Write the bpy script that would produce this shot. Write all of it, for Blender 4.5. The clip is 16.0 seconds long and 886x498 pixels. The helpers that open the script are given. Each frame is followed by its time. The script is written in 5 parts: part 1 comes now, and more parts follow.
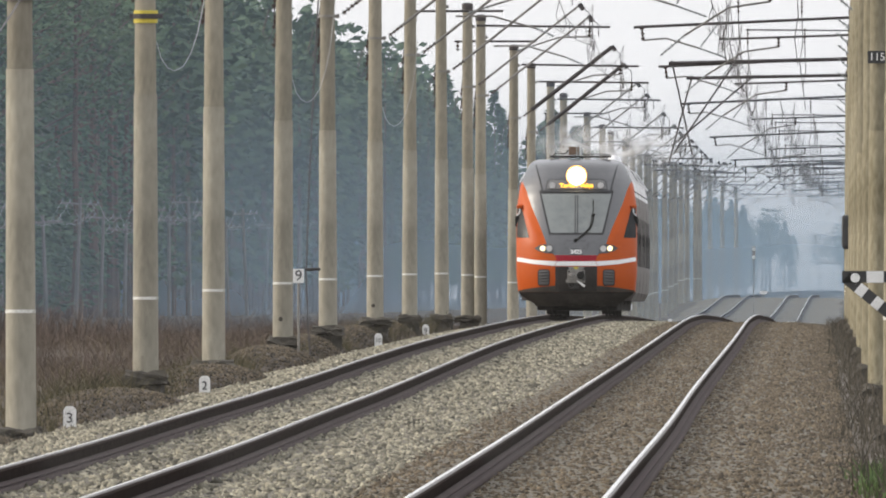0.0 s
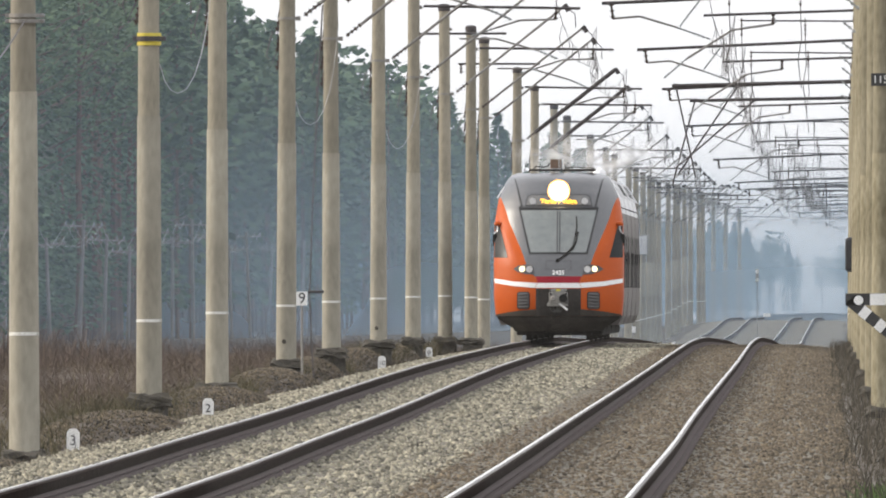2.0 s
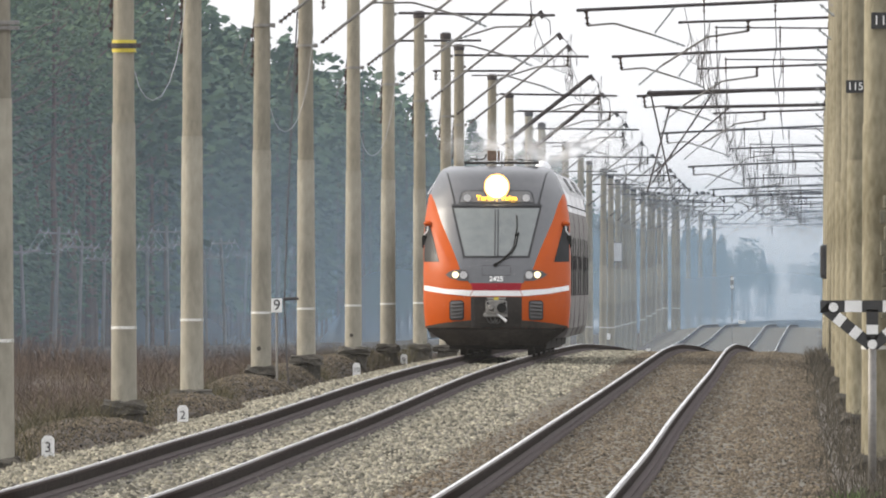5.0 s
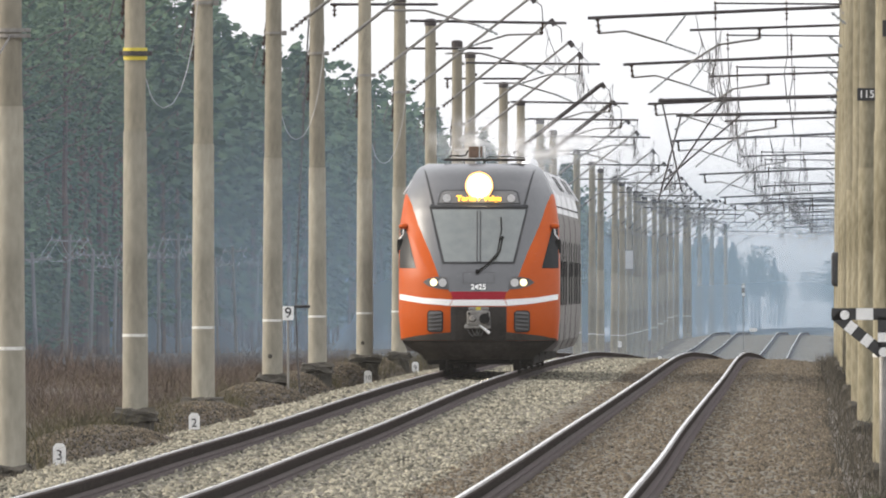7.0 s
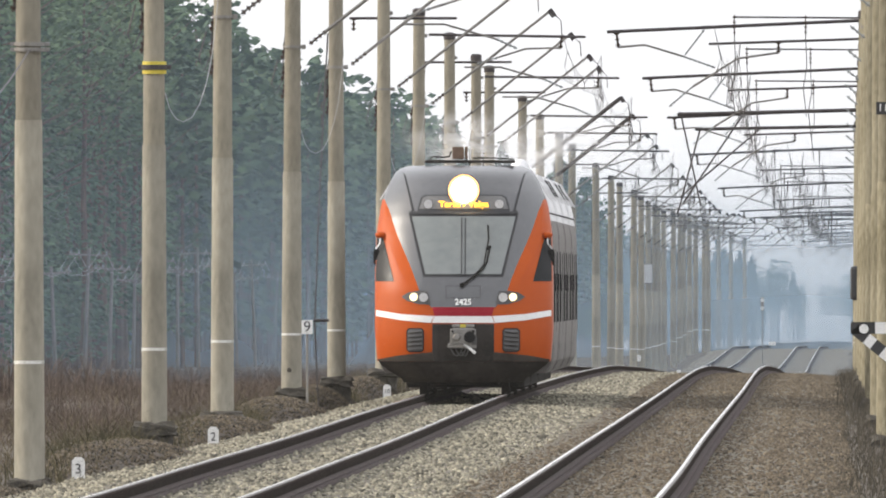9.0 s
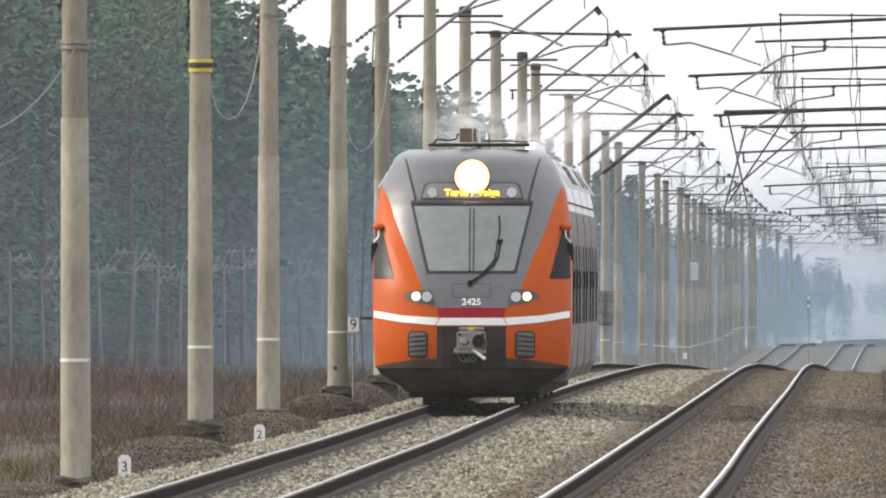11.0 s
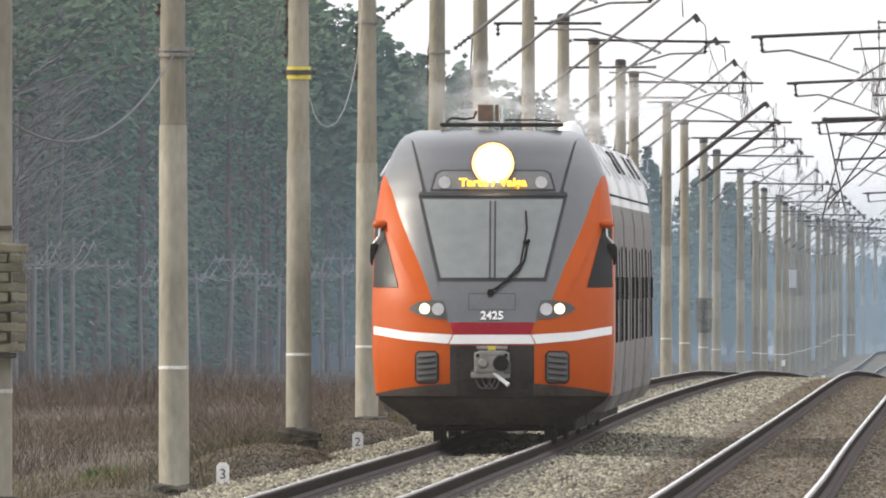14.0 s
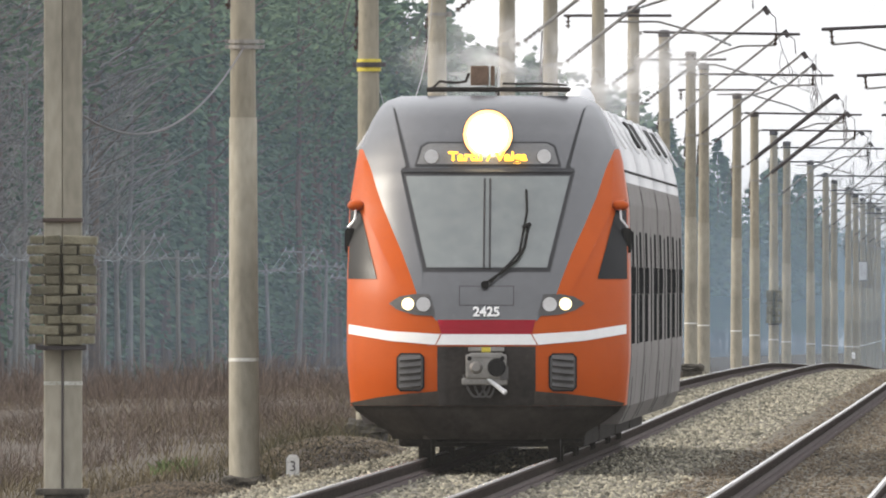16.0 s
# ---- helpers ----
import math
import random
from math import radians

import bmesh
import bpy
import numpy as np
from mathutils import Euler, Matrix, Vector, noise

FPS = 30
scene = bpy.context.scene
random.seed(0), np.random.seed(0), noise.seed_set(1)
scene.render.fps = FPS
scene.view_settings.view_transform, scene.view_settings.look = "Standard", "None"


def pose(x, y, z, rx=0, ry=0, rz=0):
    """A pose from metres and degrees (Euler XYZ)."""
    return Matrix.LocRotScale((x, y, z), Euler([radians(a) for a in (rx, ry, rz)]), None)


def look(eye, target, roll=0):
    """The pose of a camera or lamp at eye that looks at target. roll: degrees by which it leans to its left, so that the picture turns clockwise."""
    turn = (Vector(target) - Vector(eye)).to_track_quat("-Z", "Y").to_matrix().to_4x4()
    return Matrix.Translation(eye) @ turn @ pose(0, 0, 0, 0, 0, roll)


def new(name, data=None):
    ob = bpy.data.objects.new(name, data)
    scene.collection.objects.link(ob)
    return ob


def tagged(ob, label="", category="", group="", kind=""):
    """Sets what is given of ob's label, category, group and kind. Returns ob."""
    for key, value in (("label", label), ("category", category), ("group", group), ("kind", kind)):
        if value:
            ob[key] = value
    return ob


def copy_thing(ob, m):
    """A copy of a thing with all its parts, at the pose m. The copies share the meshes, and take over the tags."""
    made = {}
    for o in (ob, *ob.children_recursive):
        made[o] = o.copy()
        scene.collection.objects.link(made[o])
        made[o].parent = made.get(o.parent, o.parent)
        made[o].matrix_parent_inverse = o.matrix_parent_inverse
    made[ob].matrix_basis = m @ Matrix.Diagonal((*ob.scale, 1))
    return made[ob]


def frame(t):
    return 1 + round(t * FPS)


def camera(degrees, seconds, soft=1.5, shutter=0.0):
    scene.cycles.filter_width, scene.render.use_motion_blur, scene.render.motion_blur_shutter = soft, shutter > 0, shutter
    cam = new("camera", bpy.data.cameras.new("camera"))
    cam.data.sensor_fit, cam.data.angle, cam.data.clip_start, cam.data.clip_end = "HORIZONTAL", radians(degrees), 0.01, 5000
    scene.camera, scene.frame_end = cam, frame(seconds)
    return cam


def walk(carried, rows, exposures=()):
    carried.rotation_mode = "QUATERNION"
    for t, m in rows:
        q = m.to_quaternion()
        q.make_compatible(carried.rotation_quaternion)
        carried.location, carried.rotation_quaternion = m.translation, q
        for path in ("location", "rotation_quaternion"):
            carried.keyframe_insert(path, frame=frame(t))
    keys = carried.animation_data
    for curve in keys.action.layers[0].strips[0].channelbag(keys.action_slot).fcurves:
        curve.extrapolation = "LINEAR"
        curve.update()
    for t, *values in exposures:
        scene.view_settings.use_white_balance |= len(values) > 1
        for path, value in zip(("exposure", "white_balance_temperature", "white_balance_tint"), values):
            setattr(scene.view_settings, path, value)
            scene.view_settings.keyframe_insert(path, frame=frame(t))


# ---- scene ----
cam = camera(1.5304, 16.0, soft=1.9)
EYE = 2.0
# seconds, pan to the left of the line's direction, tilt up (degrees); the camera stands on one spot
PATH = [(0.0, 0.6481, -0.001), (0.5, 0.6869, 0.0064), (1.0, 0.6855, 0.0035), (1.5, 0.6645, 0.0184), (2.0, 0.654, 0.0379),
        (2.5, 0.6496, 0.0558), (3.0, 0.6346, 0.0692), (3.5, 0.6017, 0.0543), (4.0, 0.5868, 0.0512), (4.5, 0.5987, 0.0498),
        (7.0, 0.6301, 0.0633), (7.5, 0.6406, 0.0738), (8.0, 0.6496, 0.0812), (8.5, 0.6571, 0.0857), (9.0, 0.663, 0.0872),
        (9.5, 0.69, 0.0827), (12.0, 0.7856, 0.0857), (12.5, 0.8229, 0.0887), (13.0, 0.8617, 0.0901), (13.5, 0.8901, 0.0902),
        (14.0, 0.9126, 0.0961), (14.5, 0.9245, 0.0902), (15.0, 0.9454, 0.0917), (15.5, 0.9724, 0.0857), (16.0, 1.0336, 0.0827)]
walk(cam, [(t, pose(0, 0, EYE, 90 + tilt, 0, pan)) for t, pan, tilt in PATH], exposures=[(0.0, 0.19), (0.6, 0.33), (1.5, 0.36), (2.5, 0.38), (9.0, 0.40), (16.0, 0.42)])

# ---- world and sun: bright overcast, a weak low sun behind thin cloud, far left ----
SUN_EL, SUN_AZ = 26.0, -82.0
world = bpy.data.worlds.new("overcast_sky")
scene.world = world
world.use_nodes = True
wn = world.node_tree
wn.nodes.clear()
sky = wn.nodes.new("ShaderNodeTexSky")
sky.sky_type = "NISHITA"
sky.sun_disc = False
sky.sun_elevation, sky.sun_rotation = radians(SUN_EL), radians(SUN_AZ)
sky.dust_density = 4.0
bg_sky = wn.nodes.new("ShaderNodeBackground")
bg_sky.inputs["Strength"].default_value = 0.05
wn.links.new(sky.outputs[0], bg_sky.inputs["Color"])
bg_cloud = wn.nodes.new("ShaderNodeBackground")
bg_cloud.inputs["Color"].default_value = (1.0, 0.985, 0.995, 1)
bg_cloud.inputs["Strength"].default_value = 0.93
add = wn.nodes.new("ShaderNodeAddShader")
wout = wn.nodes.new("ShaderNodeOutputWorld")
wn.links.new(bg_sky.outputs[0], add.inputs[0])
wn.links.new(bg_cloud.outputs[0], add.inputs[1])
wn.links.new(add.outputs[0], wout.inputs[0])
sun_data = bpy.data.lights.new("sun", "SUN")
sun_data.energy, sun_data.angle, sun_data.color = 1.95, radians(10), (1.0, 0.93, 0.82)
sun = new("sun", sun_data)
az, el = radians(SUN_AZ), radians(SUN_EL)
sun.matrix_world = look((math.sin(az) * math.cos(el) * 50, math.cos(az) * math.cos(el) * 50, math.sin(el) * 50), (0, 0, 0))


# ---- materials ----
def surface(name, c1, c2, scale=3.0, rough=0.8, metal=0.0, bump=0.3, fine=None, island=0.0, obj=0.0, emit=None, stretch=(1, 1, 1), coat=0.0, coat_ior=1.5, shine=0.5):
    """A procedural surface: two colours mixed by coarse and fine noise, fine relief, some variation from piece to piece."""
    m = bpy.data.materials.new(name)
    m.use_nodes = True
    nt = m.node_tree
    b = nt.nodes["Principled BSDF"]
    b.inputs["Roughness"].default_value = rough
    b.inputs["Metallic"].default_value = metal
    b.inputs["Coat Weight"].default_value, b.inputs["Coat IOR"].default_value, b.inputs["Coat Roughness"].default_value = coat, coat_ior, 0.25
    b.inputs["Specular IOR Level"].default_value = shine
    tc = nt.nodes.new("ShaderNodeTexCoord")
    mp = nt.nodes.new("ShaderNodeMapping")
    mp.inputs["Scale"].default_value = stretch
    nt.links.new(tc.outputs["Object"], mp.inputs["Vector"])
    n1 = nt.nodes.new("ShaderNodeTexNoise")
    n1.inputs["Scale"].default_value, n1.inputs["Detail"].default_value = scale, 6
    n2 = nt.nodes.new("ShaderNodeTexNoise")
    n2.inputs["Scale"].default_value, n2.inputs["Detail"].default_value = fine or scale * 9, 4
    for n in (n1, n2):
        nt.links.new(mp.outputs[0], n.inputs["Vector"])
    mixf = nt.nodes.new("ShaderNodeMath")
    mixf.operation = "MULTIPLY_ADD"
    nt.links.new(n2.outputs["Fac"], mixf.inputs[0])
    mixf.inputs[1].default_value = 0.6
    nt.links.new(n1.outputs["Fac"], mixf.inputs[2])
    ramp = nt.nodes.new("ShaderNodeMapRange")
    ramp.inputs["From Min"].default_value, ramp.inputs["From Max"].default_value = 0.55, 1.05
    nt.links.new(mixf.outputs[0], ramp.inputs["Value"])
    mix = nt.nodes.new("ShaderNodeMix")
    mix.data_type = "RGBA"
    mix.inputs["A"].default_value, mix.inputs["B"].default_value = (*c1, 1), (*c2, 1)
    nt.links.new(ramp.outputs[0], mix.inputs["Factor"])
    col = mix.outputs["Result"]
    for amount, node, sock in ((island, "ShaderNodeNewGeometry", "Random Per Island"), (obj, "ShaderNodeObjectInfo", "Random")):
        if amount:
            r = nt.nodes.new(node)
            mr = nt.nodes.new("ShaderNodeMapRange")
            mr.inputs["To Min"].default_value, mr.inputs["To Max"].default_value = 1 - amount, 1 + amount
            nt.links.new(r.outputs[sock], mr.inputs["Value"])
            hsv = nt.nodes.new("ShaderNodeHueSaturation")
            nt.links.new(col, hsv.inputs["Color"])
            nt.links.new(mr.outputs[0], hsv.inputs["Value"])
            col = hsv.outputs["Color"]
    nt.links.new(col, b.inputs["Base Color"])
    if bump:
        bp = nt.nodes.new("ShaderNodeBump")
        bp.inputs["Strength"].default_value, bp.inputs["Distance"].default_value = bump, 0.02
        nt.links.new(n2.outputs["Fac"], bp.inputs["Height"])
        nt.links.new(bp.outputs[0], b.inputs["Normal"])
    if emit:
        b.inputs["Emission Color"].default_value = (*emit[:3], 1)
        b.inputs["Emission Strength"].default_value = emit[3]
    return m


def thin_veil(name, colour, low, high, scale, rise=None):
    """Smoke, or a tinted sheet in place of haze: mostly clear, scattering a little light, thicker where the noise is
    thick and near the ground.
    """
    m = bpy.data.materials.new(name)
    m.use_nodes = True
    nt = m.node_tree
    nt.nodes.clear()
    tc = nt.nodes.new("ShaderNodeTexCoord")
    mp = nt.nodes.new("ShaderNodeMapping")
    nt.links.new(tc.outputs["Object"], mp.inputs["Vector"])
    n = nt.nodes.new("ShaderNodeTexNoise")
    n.inputs["Scale"].default_value, n.inputs["Detail"].default_value = scale, 3
    nt.links.new(mp.outputs[0], n.inputs["Vector"])
    mr = nt.nodes.new("ShaderNodeMapRange")
    mr.inputs["From Min"].default_value, mr.inputs["From Max"].default_value = 0.3, 0.7
    mr.inputs["To Min"].default_value, mr.inputs["To Max"].default_value = low, high
    nt.links.new(n.outputs["Fac"], mr.inputs["Value"])
    fac = mr.outputs[0]
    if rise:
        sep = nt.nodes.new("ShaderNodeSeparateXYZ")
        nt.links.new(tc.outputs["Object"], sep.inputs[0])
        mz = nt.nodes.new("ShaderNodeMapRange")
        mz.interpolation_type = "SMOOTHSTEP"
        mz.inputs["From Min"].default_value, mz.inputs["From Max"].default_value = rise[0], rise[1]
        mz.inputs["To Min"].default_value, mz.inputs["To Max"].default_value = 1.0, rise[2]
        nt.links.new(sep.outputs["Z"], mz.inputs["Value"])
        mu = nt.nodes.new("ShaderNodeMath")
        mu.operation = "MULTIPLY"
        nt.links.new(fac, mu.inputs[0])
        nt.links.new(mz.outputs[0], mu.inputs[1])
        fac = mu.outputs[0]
    clear = nt.nodes.new("ShaderNodeBsdfTransparent")
    dif = nt.nodes.new("ShaderNodeBsdfDiffuse")
    dif.inputs["Color"].default_value = (*colour, 1)
    tra = nt.nodes.new("ShaderNodeBsdfTranslucent")
    tra.inputs["Color"].default_value = (*colour, 1)
    half = nt.nodes.new("ShaderNodeMixShader")
    half.inputs[0].default_value = 0.5
    nt.links.new(dif.outputs[0], half.inputs[1])
    nt.links.new(tra.outputs[0], half.inputs[2])
    mx = nt.nodes.new("ShaderNodeMixShader")
    nt.links.new(fac, mx.inputs[0])
    nt.links.new(clear.outputs[0], mx.inputs[1])
    nt.links.new(half.outputs[0], mx.inputs[2])
    out = nt.nodes.new("ShaderNodeOutputMaterial")
    nt.links.new(mx.outputs[0], out.inputs[0])
    return m


M = {
    "soil": surface("dry_field_soil", (0.032, 0.023, 0.014), (0.070, 0.052, 0.031), 0.25, 0.95, bump=0.5),
    "rubble": surface("brown_rubble", (0.032, 0.024, 0.015), (0.125, 0.098, 0.062), 0.35, 0.95, bump=0.2, island=0.85),
    "mound": surface("dark_weedy_earth", (0.016, 0.011, 0.007), (0.085, 0.060, 0.034), 2.2, 0.95, bump=0.8, fine=26, stretch=(1, 0.3, 1)),
    "bed": surface("ballast_bed", (0.068, 0.060, 0.044), (0.18, 0.16, 0.122), 2.0, 0.95, bump=0.8, fine=22),
    "stone_pale": surface("pale_crushed_stone", (0.125, 0.115, 0.083), (0.312, 0.288, 0.216), 2.5, 0.9, bump=0.2, island=0.75),
    "stone_brown": surface("rusty_crushed_stone", (0.062, 0.047, 0.030), (0.150, 0.118, 0.076), 2.5, 0.9, bump=0.2, island=0.6),
    "weed": surface("dark_dead_weeds", (0.050, 0.042, 0.030), (0.11, 0.094, 0.066), 0.3, 0.95, bump=0, island=0.4),
    "panel_grey": surface("grey_display_glass", (0.13, 0.13, 0.13), (0.17, 0.17, 0.17), 2.0, 0.2, bump=0),
    "rail_head": surface("polished_rail_head", (0.60, 0.59, 0.59), (0.78, 0.77, 0.76), 1.5, 0.16, metal=1.0, bump=0.12),
    "rail_dull": surface("dull_rail_head", (0.085, 0.075, 0.070), (0.17, 0.155, 0.145), 1.5, 0.5, metal=0.7, bump=0.05),
    "rail_web": surface("rusty_rail_web", (0.026, 0.018, 0.015), (0.056, 0.040, 0.033), 3.0, 0.9, shine=0.05, bump=0.3),
    "rail_foot": surface("rusty_rail_foot", (0.040, 0.028, 0.027), (0.085, 0.062, 0.058), 3.0, 0.85, shine=0.2, bump=0.3),
    "concrete": surface("weathered_concrete", (0.205, 0.190, 0.150), (0.36, 0.336, 0.272), 1.6, 0.9, bump=0.25, obj=0.12, stretch=(1, 1, 0.35)),
    "concrete_old": surface("darker_concrete", (0.162, 0.147, 0.110), (0.30, 0.273, 0.212), 1.6, 0.9, bump=0.25, obj=0.12, stretch=(1, 1, 0.35)),
    "concrete_moss": surface("mossy_concrete", (0.115, 0.098, 0.055), (0.315, 0.285, 0.200), 1.1, 0.92, bump=0.4, obj=0.25, fine=14, stretch=(1, 1, 0.4)),
    "footing": surface("crumbling_dark_concrete", (0.030, 0.027, 0.022), (0.095, 0.085, 0.068), 5.0, 0.95, bump=0.6),
    "white": surface("white_paint", (0.70, 0.70, 0.68), (0.86, 0.86, 0.84), 6.0, 0.6, bump=0.1),
    "worn_white": surface("worn_white_paint", (0.26, 0.24, 0.19), (0.80, 0.80, 0.77), 3.0, 0.8, bump=0.1, fine=30),
    "black": surface("black_paint", (0.012, 0.012, 0.014), (0.03, 0.03, 0.03), 6.0, 0.5, bump=0.1),
    "yellow": surface("yellow_paint", (0.50, 0.40, 0.03), (0.65, 0.54, 0.08), 6.0, 0.6, bump=0.1),
    "steel": surface("dark_weathered_steel", (0.028, 0.024, 0.026), (0.075, 0.065, 0.065), 5.0, 0.6, metal=0.4, bump=0.2),
    "steel_grey": surface("grey_galvanised_steel", (0.16, 0.15, 0.14), (0.28, 0.27, 0.25), 5.0, 0.55, metal=0.5, bump=0.15),
    "porcelain": surface("brown_porcelain", (0.03, 0.018, 0.014), (0.06, 0.035, 0.026), 6.0, 0.25, bump=0.05),
    "glass_ins": surface("pale_glass_insulator", (0.16, 0.17, 0.17), (0.30, 0.32, 0.32), 6.0, 0.2, bump=0.05),
    "wire": surface("dull_wire", (0.04, 0.036, 0.036), (0.08, 0.072, 0.072), 4.0, 0.6, metal=0.3, bump=0),
    "wire_pale": surface("pale_aluminium_cable", (0.26, 0.26, 0.26), (0.38, 0.38, 0.38), 4.0, 0.5, metal=0.3, bump=0),
    "orange": surface("orange_train_paint", (0.42, 0.068, 0.002), (0.48, 0.081, 0.003), 0.7, 0.4, bump=0.02, shine=0.16),
    "mask": surface("anthracite_train_paint", (0.034, 0.036, 0.041), (0.050, 0.052, 0.058), 0.8, 0.42, bump=0.02, coat=0.75, coat_ior=1.85),
    "silver": surface("silver_grey_train_paint", (0.135, 0.122, 0.114), (0.19, 0.174, 0.164), 0.8, 0.6, shine=0.25, bump=0.03),
    "roofgrey": surface("pale_grey_roof_paint", (0.66, 0.66, 0.67), (0.78, 0.78, 0.78), 0.8, 0.45, bump=0.03),
    "crimson": surface("crimson_paint", (0.26, 0.005, 0.016), (0.31, 0.008, 0.022), 1.0, 0.4, bump=0.02, shine=0.15),
    "trainwhite": surface("white_train_paint", (0.78, 0.78, 0.77), (0.86, 0.86, 0.85), 1.0, 0.35, bump=0.02),
    "under": surface("sooty_underframe", (0.018, 0.016, 0.015), (0.048, 0.042, 0.038), 2.0, 0.85, bump=0.2, shine=0.15),
    "skirt": surface("dusty_black_skirt", (0.036, 0.030, 0.026), (0.075, 0.064, 0.054), 1.5, 0.9, bump=0.2, shine=0.1),
    "seal": surface("seal_and_crease_shade", (0.030, 0.031, 0.034), (0.048, 0.049, 0.052), 3.0, 0.6, bump=0.05, shine=0.2),
    # Orange-brown that takes in the top lamp's glow on the roof casing.
    "rust": surface("glow_tinted_casing", (0.10, 0.062, 0.040), (0.19, 0.12, 0.08), 5.0, 0.7, bump=0.1),
    "louvre": surface("dark_grey_louvre", (0.05, 0.05, 0.05), (0.09, 0.085, 0.085), 3.0, 0.6, bump=0.1),
    "coupler": surface("grey_cast_steel", (0.17, 0.16, 0.15), (0.32, 0.31, 0.29), 6.0, 0.5, metal=0.5, bump=0.2),
    "dark_glass": surface("dark_tinted_glass", (0.008, 0.009, 0.010), (0.014, 0.015, 0.017), 0.5, 0.3, bump=0, shine=0.1),
    "side_glass": surface("grimy_dark_window", (0.010, 0.011, 0.012), (0.018, 0.019, 0.021), 0.5, 0.7, bump=0, shine=0.0),
    # The pale grey base holds the sky reflected in the windscreen.
    "windscreen": surface("sky_grey_windscreen", (0.115, 0.132, 0.130), (0.175, 0.192, 0.186), 0.5, 0.10, bump=0, coat=0.6, coat_ior=1.9),
    "rubber": surface("black_rubber", (0.008, 0.008, 0.008), (0.016, 0.016, 0.016), 3.0, 0.7, bump=0.05, shine=0.1),
    "lamp": surface("lit_headlamp", (0.9, 0.85, 0.7), (0.9, 0.85, 0.7), 1, 0.3, bump=0, emit=(1.0, 0.84, 0.55, 16.0)),
    "lamp_small": surface("lit_marker_lamp", (0.9, 0.85, 0.7), (0.9, 0.85, 0.7), 1, 0.3, bump=0, emit=(1.0, 0.78, 0.36, 1.5)),
    # Emission that paints the orange halo round the top lamp.
    "reflector": surface("amber_lamp_halo", (0.9, 0.5, 0.2), (0.9, 0.5, 0.2), 1, 0.3, bump=0, emit=(1.0, 0.50, 0.16, 1.5)),
    "lens_off": surface("unlit_lamp_lens", (0.55, 0.55, 0.55), (0.68, 0.68, 0.68), 3, 0.15, bump=0),
    "amber_text": surface("amber_display_dots", (0.5, 0.25, 0.01), (0.5, 0.25, 0.01), 1, 0.5, bump=0, emit=(1.0, 0.50, 0.03, 2.2)),
    "block": surface("mossy_concrete_weight", (0.085, 0.078, 0.050), (0.20, 0.185, 0.130), 4.0, 0.95, bump=0.5, obj=0.3),
    "twig": surface("dry_brown_stems", (0.062, 0.046, 0.038), (0.135, 0.100, 0.078), 0.15, 0.95, bump=0, island=0.45),
    "straw": surface("pale_dry_grass", (0.095, 0.076, 0.043), (0.18, 0.146, 0.086), 0.15, 0.95, bump=0, island=0.4),
    "green": surface("green_grass", (0.05, 0.09, 0.025), (0.10, 0.15, 0.04), 0.8, 0.9, bump=0, island=0.4),
    "moss": surface("olive_dead_grass", (0.040, 0.038, 0.018), (0.105, 0.088, 0.042), 0.3, 0.95, bump=0, island=0.5),
    "bark": surface("pine_bark", (0.07, 0.05, 0.04), (0.16, 0.10, 0.07), 1.0, 0.95, bump=0.5),
    "bark_birch": surface("grey_bare_bark", (0.14, 0.13, 0.12), (0.28, 0.26, 0.24), 1.0, 0.9, bump=0.4),
    "pine": surface("pine_needles", (0.064, 0.108, 0.052), (0.136, 0.192, 0.092), 0.12, 0.9, bump=0, island=0.22, obj=0.25),
    "spruce": surface("spruce_needles", (0.054, 0.095, 0.056), (0.107, 0.160, 0.085), 0.12, 0.9, bump=0, island=0.3, obj=0.25),
    "bare": surface("bare_twigs", (0.13, 0.115, 0.10), (0.24, 0.215, 0.19), 0.5, 0.95, bump=0, island=0.3),
    "woodpole": surface("grey_weathered_timber", (0.14, 0.13, 0.115), (0.25, 0.235, 0.215), 2.0, 0.95, bump=0.4, stretch=(1, 1, 0.2)),
}


# ---- building helpers ----
def part(name, bm, material, parent=None, label="", smooth=False):
    me = bpy.data.meshes.new(name)
    bmesh.ops.recalc_face_normals(bm, faces=bm.faces)
    bm.to_mesh(me)
    bm.free()
    me.materials.append(M[material])
    if smooth:
        me.shade_smooth()
    ob = new(name, me)
    ob.parent = parent
    if label:
        tagged(ob, label)
    return ob


def soup(name, verts, faces, material, parent=None):
    """A large mesh of triangles or quads from arrays."""
    me = bpy.data.meshes.new(name)
    k = faces.shape[1]
    me.vertices.add(len(verts))
    me.vertices.foreach_set("co", np.ascontiguousarray(verts, dtype=np.float32).ravel())
    me.loops.add(faces.size)
    me.loops.foreach_set("vertex_index", np.ascontiguousarray(faces, dtype=np.int32).ravel())
    me.polygons.add(len(faces))
    me.polygons.foreach_set("loop_start", np.arange(0, faces.size, k, dtype=np.int32))
    me.update(calc_edges=True)
    me.materials.append(M[material])
    ob = new(name, me)
    ob.parent = parent
    return ob


def box(bm, c, size, bevel=0.0, rot=None):
    r = bmesh.ops.create_cube(bm, size=1.0, matrix=Matrix.Translation(c) @ (rot or Matrix()) @ Matrix.Diagonal((*size, 1)))
    if bevel:
        es = list({e for v in r["verts"] for e in v.link_edges})
        bmesh.ops.bevel(bm, geom=es, offset=bevel, segments=2, affect="EDGES", profile=0.6)
    return bm


